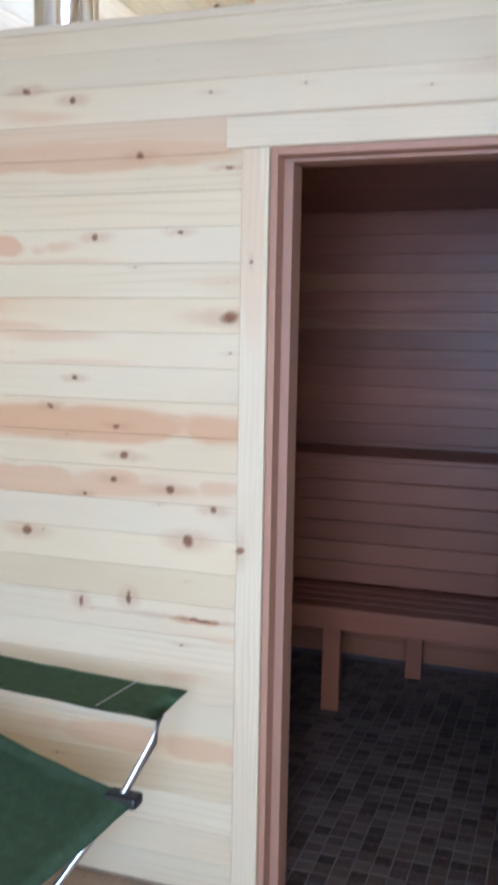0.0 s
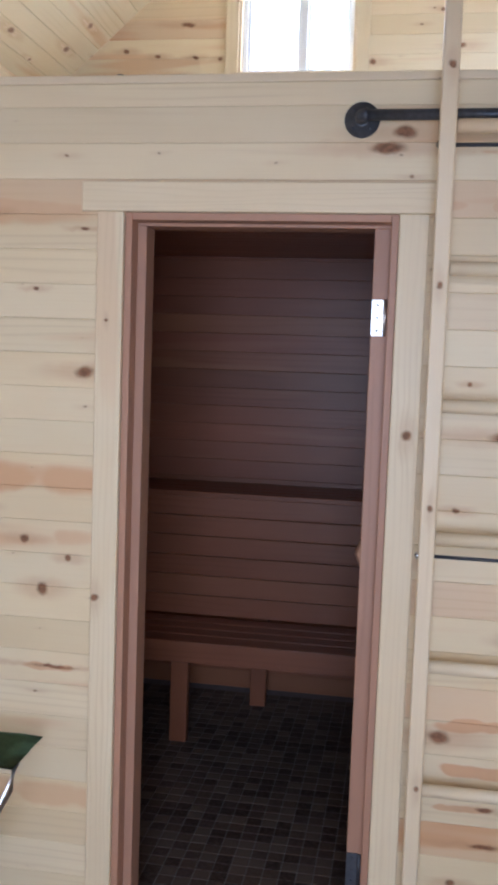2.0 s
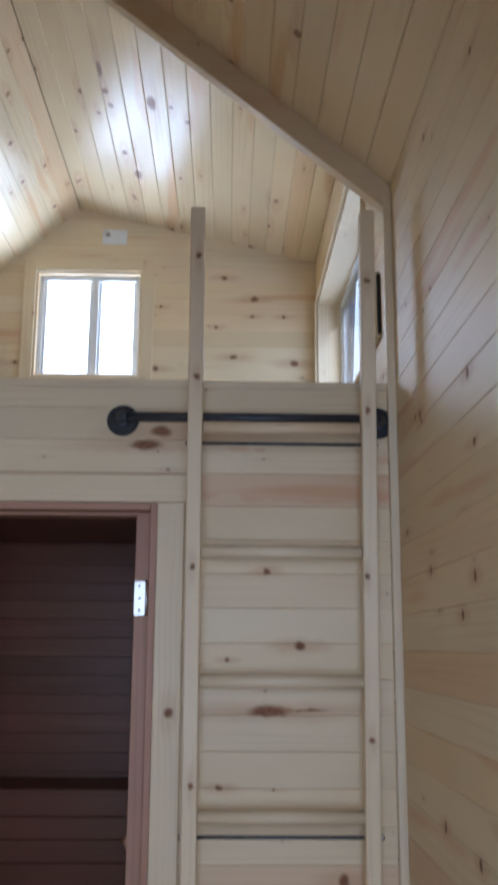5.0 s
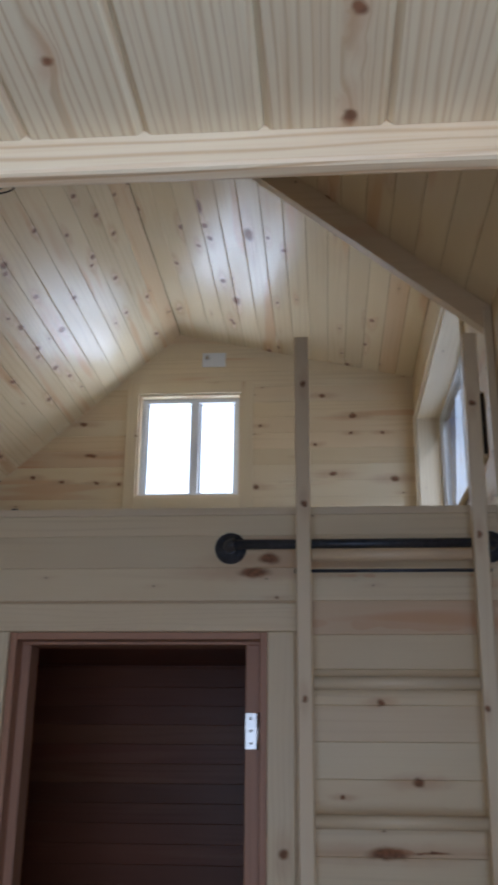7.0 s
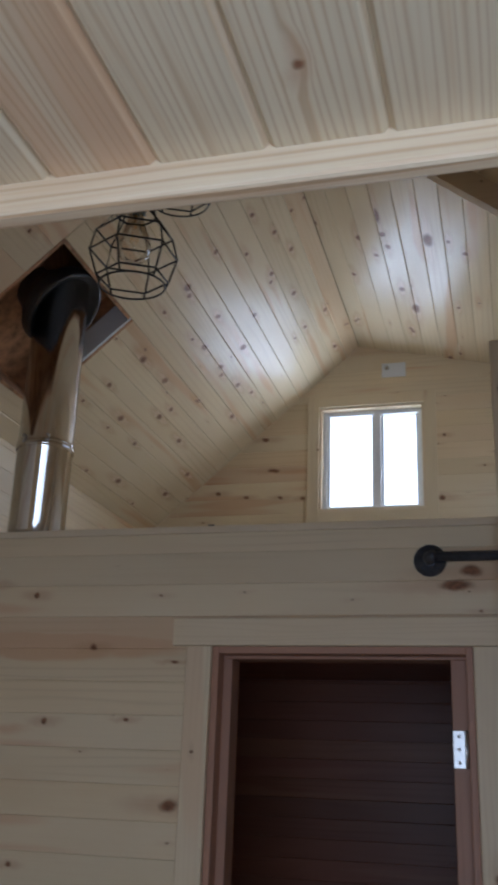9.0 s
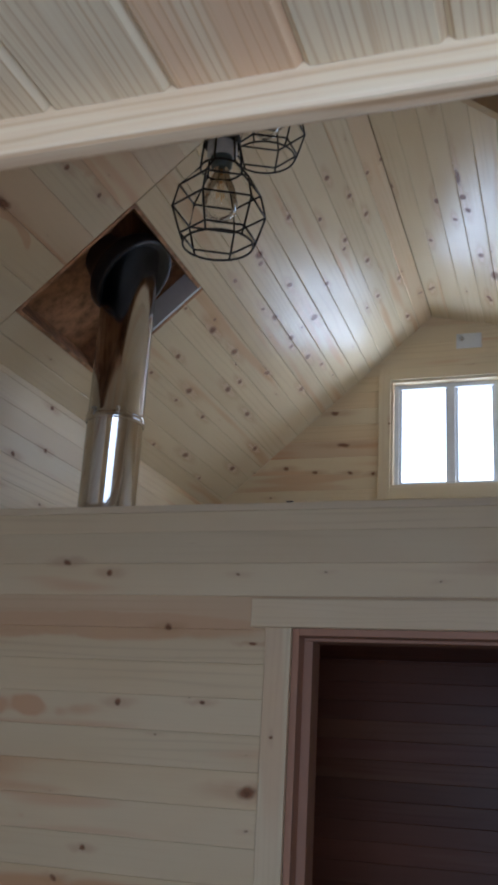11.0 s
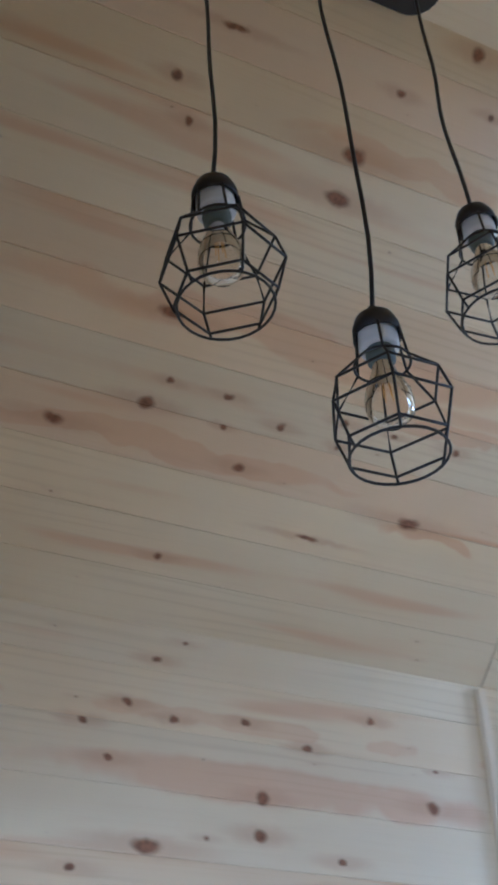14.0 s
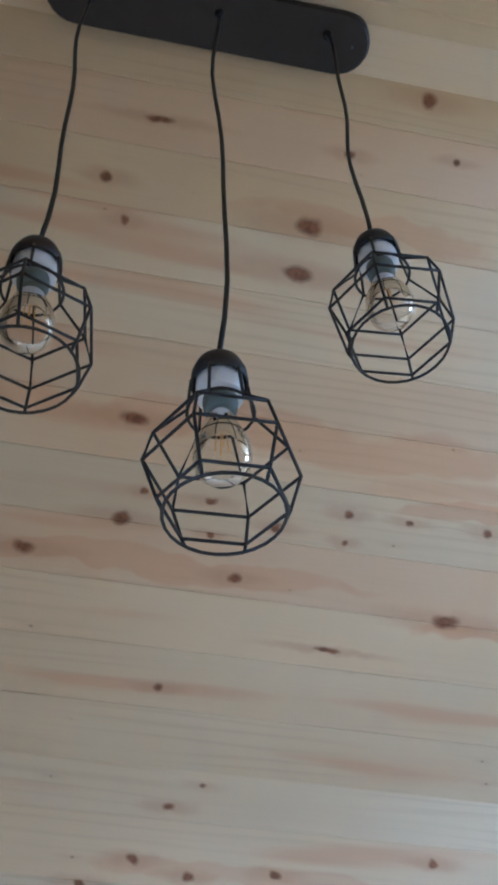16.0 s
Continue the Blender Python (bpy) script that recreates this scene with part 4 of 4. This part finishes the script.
def pendant(name, m, drop, lean, turn, tilt, label, sway):
    """A caged lamp. The origin is the top of its socket; the cord rises by drop and ends lean metres along y."""
    lamp = empty(name, m, label, "pendant lamp", group="caged pendant lamps")
    turned = pose(0, 0, 0, tilt, 0, 0)

    def add(nm, bm, mat, lab=""):
        bm.transform(turned)
        return part(nm, bm, mat, lamp, lab)
    pts = []
    for k in range(15):
        f = k / 14
        pts.append((sway * math.sin(f * math.pi) * 0.6, lean * f + sway * math.sin(f * 2 * math.pi) + 0.003 * math.sin(f * 15), f * drop))
    part("cord", tube(pts, 0.0033, 8), black_paint, lamp, "thin black cord")
    add("socket_cap", lathe([(0.0, 0.004), (0.006, 0.004), (0.007, -0.004), (0.016, -0.008), (0.026, -0.018), (0.031, -0.032), (0.032, -0.050), (0.030, -0.050), (0.028, -0.03), (0.0, -0.02)], 28), black_paint, "black domed socket cap")
    add("socket", lathe([(0.0, -0.028), (0.0255, -0.032), (0.0265, -0.050), (0.0265, -0.068), (0.0245, -0.071), (0.0, -0.071)], 24), ceramic, "white lamp socket")
    add("collar", lathe([(0.0, -0.0712), (0.0185, -0.0712), (0.0195, -0.078), (0.0180, -0.090), (0.0140, -0.094), (0.0, -0.094)], 24), socket_grey, "grey lamp collar")
    bulb = add("bulb", lathe([(0.0135, -0.092), (0.0150, -0.104), (0.0225, -0.124), (0.0290, -0.142), (0.0310, -0.158), (0.0280, -0.175), (0.0175, -0.186), (0.0, -0.190)], 28), bulb_glass, "clear filament bulb")
    bulb.visible_shadow = False
    bm = bmesh.new()
    for a in range(4):
        c, d = 0.007 * math.cos(a * 1.57), 0.007 * math.sin(a * 1.57)
        tube([(c * 0.6, d * 0.6, -0.112), (c, d, -0.150)], 0.0007, 6, bm=bm)
    tube([(0, 0, -0.092), (0, 0, -0.120)], 0.003, 6, bm=bm)
    bm.transform(turned)
    part("filament", bm, brass, bulb, "amber filament")
    # cage
    w = 0.0019

    def ring6(r, z, off):
        return [Vector((r * math.cos(turn + off + k * math.pi / 3), r * math.sin(turn + off + k * math.pi / 3), z)) for k in range(6)]
    T, N_, S, M, L, D = (ring6(0.0315, -0.046, 0), ring6(0.036, -0.094, 0), ring6(0.071, -0.134, 0), ring6(0.081, -0.174, 0), ring6(0.066, -0.222, 0), ring6(0.060, -0.236, 0))
    for r, z in ((0.036, -0.094), (0.060, -0.236)):
        add("ring", tube([(r * math.cos(k * math.pi / 14), r * math.sin(k * math.pi / 14), z) for k in range(28)], w, 6, True), black_paint)
    for k in range(6):
        add("wire", tube((T[k], N_[k], S[k], M[k], L[k], D[k]), w, 5), black_paint)
        for loop in (S, M, L):
            add("wire", tube((loop[k], loop[(k + 1) % 6]), w, 5), black_paint)
    return lamp


LX = 0.112
pendant("pendant_lamp", pose(LX, -1.204, 2.796), BAR_Z - 0.034 - 2.796, -0.055, -0.07, 6, "black wire-cage pendant lamp on a mid-length cord", 0.006)
pendant("pendant_lamp", pose(LX, -0.973, 2.637), BAR_Z - 0.034 - 2.637, -0.045, 0.54, 4, "black wire-cage pendant lamp on the longest cord", 0.010)
pendant("pendant_lamp", pose(LX + 0.003, -0.772, 2.945), BAR_Z - 0.034 - 2.945, -0.035, 0.49, 4.5, "black wire-cage pendant lamp on the shortest cord", -0.006)

# ---- sauna benches ----
bench = empty("sauna_bench", pose(0.1, 1.50, 0), "low red cedar sauna bench with slatted seat", "bench")
upper = empty("sauna_bench", pose(0.1, 1.83, 0), "tall red cedar upper sauna bench with boarded front", "bench")
BF, BM, BZ, UZ = 1.30, 1.66, 0.42, 0.965
for k in range(4):
    y = BF + 0.002 + k * 0.0895
    world_part("slat", box(XL + 0.045, y, BZ - 0.022, XR - 0.045, y + 0.082, BZ, 0.004), cedar, bench)
world_part("apron", box(XL + 0.045, BF - 0.016, BZ - 0.085, XR - 0.045, BF, BZ + 0.001, 0.004), cedar, bench, "reddish cedar front apron")
for x in (-0.74, -0.15, 0.98):
    world_part("leg", box(x - 0.035, BF + 0.02, -0.0035, x + 0.035, BF + 0.06, BZ - 0.022, 0.003), cedar, bench)
for k in range(6):
    z = BZ + 0.006 + k * 0.0865
    world_part("front_board", box(XL + 0.045, BM, z, XR - 0.045, BM + 0.016, z + 0.085, 0.003), cedar, upper)
for k in range(4):
    y = BM - 0.02 + k * 0.0895
    world_part("slat", box(XL + 0.045, y, UZ - 0.024, XR - 0.045, y + 0.084, UZ, 0.004), cedar, upper)
for x in (-0.74, 0.10, 0.98):
    world_part("leg", box(x - 0.035, 1.78, -0.0035, x + 0.035, 1.82, UZ - 0.024, 0.003), cedar, upper)
grip = empty("door_pull", pose(0.60, 0.14, 1.06), "small octagonal cedar wall fitting inside the doorway", "fitting")
bm = lathe([(0.0, 0.0), (0.066, 0.0), (0.070, 0.006), (0.066, 0.030), (0.040, 0.034), (0.0, 0.034)], 8, m=Matrix.Translation((0.652, 0.118, 1.06)) @ pose(0, 0, 0, -90, 0, 22.5))
world_part("plate", bm, cedar_jamb, grip)

# ---- camp chair by the partition ----
chair = empty("camp_chair", pose(-0.45, -0.33, 0), "green canvas folding camp chair with aluminium tubes", "chair")


def sling(corners, sag, n=12, thick=0.006):
    """A sheet of cloth between four corners, sagging in the middle."""
    bm = bmesh.new()
    a, b, c, d = [Vector(p) for p in corners]
    lay = bm.loops.layers.uv.verify()
    grid = []
    for i in range(n + 1):
        u = i / n
        row = []
        for j in range(n + 1):
            v = j / n
            p = (a * (1 - u) + b * u) * (1 - v) + (d * (1 - u) + c * u) * v
            wave = 0.003 * noise.noise(p * 14)
            row.append(bm.verts.new(p - Vector((0, 0, sag * 4 * u * (1 - u) + sag * 0.4 * math.sin(v * math.pi) + wave))))
        grid.append(row)
    for i in range(n):
        for j in range(n):
            f = bm.faces.new((grid[i][j], grid[i + 1][j], grid[i + 1][j + 1], grid[i][j + 1]))
            f.smooth = True
    bmesh.ops.solidify(bm, geom=bm.faces[:], thickness=thick)
    bmesh.ops.recalc_face_normals(bm, faces=bm.faces)
    return bm


arm = world_part("armrest", sling([(-0.80, -0.33, 0.645), (-0.124, -0.35, 0.622), (-0.125, -0.165, 0.622), (-0.80, -0.155, 0.645)], 0.004), canvas, chair, "green canvas armrest")
bm = tube([(-0.27, -0.345, 0.632), (-0.25, -0.17, 0.632)], 0.0013, 6)
world_part("seam", bm, aluminium, chair, "pale stitched seam")
world_part("seat", sling([(-0.80, -0.80, 0.40), (-0.28, -0.80, 0.36), (-0.155, -0.36, 0.445), (-0.80, -0.30, 0.60)], 0.02), canvas_dark, chair, "dark green canvas seat")
world_part("backrest", sling([(-0.74, -0.78, 0.43), (-0.74, -0.30, 0.60), (-0.88, -0.30, 1.02), (-0.88, -0.78, 1.02)], 0.0), canvas_dark, chair)
world_part("armrest", sling([(-0.92, -0.92, 0.66), (-0.50, -0.92, 0.655), (-0.48, -0.80, 0.655), (-0.92, -0.79, 0.66)], 0.004), canvas, chair, "green canvas armrest")
for pts in (((-0.135, -0.30, 0.618), (-0.142, -0.32, 0.56), (-0.20, -0.36, 0.44), (-0.33, -0.52, 0.22), (-0.54, -0.76, 0.0)),
            ((-0.50, -0.86, 0.652), (-0.50, -0.82, 0.50), (-0.52, -0.60, 0.25), (-0.55, -0.36, 0.0)),
            ((-0.90, -0.30, 1.04), (-0.74, -0.30, 0.60), (-0.60, -0.45, 0.30), (-0.30, -0.70, 0.0)),
            ((-0.90, -0.80, 1.04), (-0.74, -0.80, 0.60), (-0.60, -0.62, 0.30), (-0.22, -0.30, 0.0)),
            ((-0.71, -0.25, 0.68), (-0.73, -0.27, 0.62)), ((-0.71, -0.86, 0.66), (-0.74, -0.82, 0.60))):
    world_part("leg", tube(pts, 0.0095, 10), aluminium, chair, "bright aluminium tube")
world_part("joint", box(-0.235, -0.385, 0.425, -0.155, -0.340, 0.452, 0.008), black_rubber, chair, "black plastic joint")

# ---- pail with a hand tool ----
pail = empty("pail", pose(0.958, -0.32, 0) @ Matrix.Diagonal((0.93, 0.93, 0.90, 1)), "blue-grey enamel pail standing before the ladder", "pail")
bm = lathe([(0.0, 0.004), (0.104, 0.004), (0.106, 0.0), (0.110, 0.004), (0.134, 0.330), (0.139, 0.333), (0.140, 0.338), (0.136, 0.342), (0.131, 0.338), (0.107, 0.012), (0.0, 0.010)], 48)
part("body", bm, pail_steel, pail)
for s in (-1, 1):
    part("ear", lathe([(0.0, 0.006), (0.012, 0.006), (0.014, 0.0)], 14, m=Matrix.Translation((s * 0.133, 0, 0.30)) @ pose(0, 0, 0, 0, s * 90, 0)), chrome, pail)
part("handle", tube([(0.142 * math.cos(a), -0.142 * math.sin(a) * 0.85, 0.30 - 0.075 * math.sin(a)) for a in [math.pi * k / 20 for k in range(21)]], 0.0025, 8), chrome, pail, "thin wire handle")
tool = empty("hand_torch", pose(1.046, -0.35, 0.33), "black hand torch with a steel wand leaning in the pail", "torch")
part("body", box(-0.022, -0.02, -0.13, 0.022, 0.02, 0.055, 0.010), black_rubber, tool)
part("button", box(-0.014, -0.026, -0.005, 0.006, -0.018, 0.022, 0.003), blue_plastic, tool, "blue plastic button")
part("guard", tube([(0.018, 0, 0.04), (0.035, 0, 0.01), (0.030, 0, -0.04), (0.018, 0, -0.05)], 0.005, 8), black_rubber, tool)
part("wand", tube([(-0.004, 0, 0.05), (0.0, 0, 0.09), (0.010, 0, 0.13), (0.016, 0, 0.165)], 0.0048, 10), chrome, tool, "shiny steel wand")

# ---- loft things ----
sensor = empty("junction_plate", pose(0.24, YG, 3.565), "white outlet plate high on the gable wall", "outlet")
part("plate", box(-0.062, -0.006, -0.040, 0.062, -0.0005, 0.040, 0.003), vinyl, sensor)
part("fitting", lathe([(0.0, 0.02), (0.010, 0.018), (0.014, 0.0)], 14, m=Matrix.Translation((-0.035, -0.005, 0.012)) @ pose(0, 0, 0, 90, 0, 0)), chrome, sensor)
vent = empty("wall_vent", pose(XR, 0.20, 2.49), "small wooden wall hatch beside the loft, a dark strip as its gap's shade", "vent")
part("cover", box(-0.016, -0.015, -0.10, -0.0005, 0.085, 0.10, 0.003), pine_trim, vent)
# solid dark strip painted as the shade of a gap beside the cover
part("gap", box(-0.010, -0.024, -0.09, -0.0005, -0.0155, 0.09, 0.001), gap_shade, vent)
rod = empty("metal_rod", pose(0.02, 0.05, PT), "short dark metal rod lying on the partition cap", "rod")
part("bar", tube([(-0.065, 0, 0.0065), (0.065, 0.01, 0.0065)], 0.006, 10), black_iron, rod)
part("collar", lathe([(0.0, 0.0), (0.0085, 0.0), (0.0085, 0.016), (0.0, 0.016)], 12, m=Matrix.Translation((-0.066, 0, 0.0085)) @ pose(0, 0, 0, 0, 90, 0)), black_iron, rod)

# nail heads on the corner strip
for nm, x, s in (("trim_nails", XR - 0.011, -1),):
    bm = bmesh.new()
    for i in range(22):
        lathe([(0.0, 0.0008), (0.0025, 0.0008), (0.003, 0.0)], 8, bm, Matrix.Translation((XR - 0.0225, -0.012, 0.10 + i * 0.118)) @ pose(0, 0, 0, 0, -90, 0))
    tagged(part(nm, bm, black_iron), "small dark nail heads along the corner strip", "nails", kind="stuff")

# ---- sauna floor tiles ----
TS = 0.0505
verts = [(x * s, y * s, z) for s, z in ((0.0236, 0.0), (0.0236, 0.0025), (0.0222, 0.0035)) for x, y in ((-1, -1), (1, -1), (1, 1), (-1, 1))]
faces = [(8, 9, 10, 11)] + [(r + k, r + (k + 1) % 4, r + 4 + (k + 1) % 4, r + 4 + k) for r in (0, 4) for k in range(4)]
tile_mesh = bpy.data.meshes.new("tile")
tile_mesh.from_pydata(verts, [], faces)
tile_mesh.materials.append(tiles)
rest_v, rest_f = [], []
count = 0
for j in range(int((SB - 0.14) / TS)):
    for i in range(int((XR - XL - 0.06) / TS)):
        x, y = XL + 0.055 + i * TS, 0.14 + j * TS
        if -0.12 < x < 0.66 and 0.30 < y < 1.30 and count < 300:
            count += 1
            t = new("tile", tile_mesh)
            t.parent = sauna_floor
            t.matrix_basis = pose(x, y, -0.0045, 0, 0, rng.choice((0, 90, 180, 270)))
        else:
            base = len(rest_v)
            rest_v += [(x + a, y + b, c - 0.0045) for a, b, c in verts]
            rest_f += [[base + k for k in f] for f in faces]
me = bpy.data.meshes.new("mosaic")
me.from_pydata(rest_v, [], rest_f)
me.materials.append(tiles)
mosaic = tagged(new("mosaic", me), kind="stuff")
mosaic.parent = sauna_floor
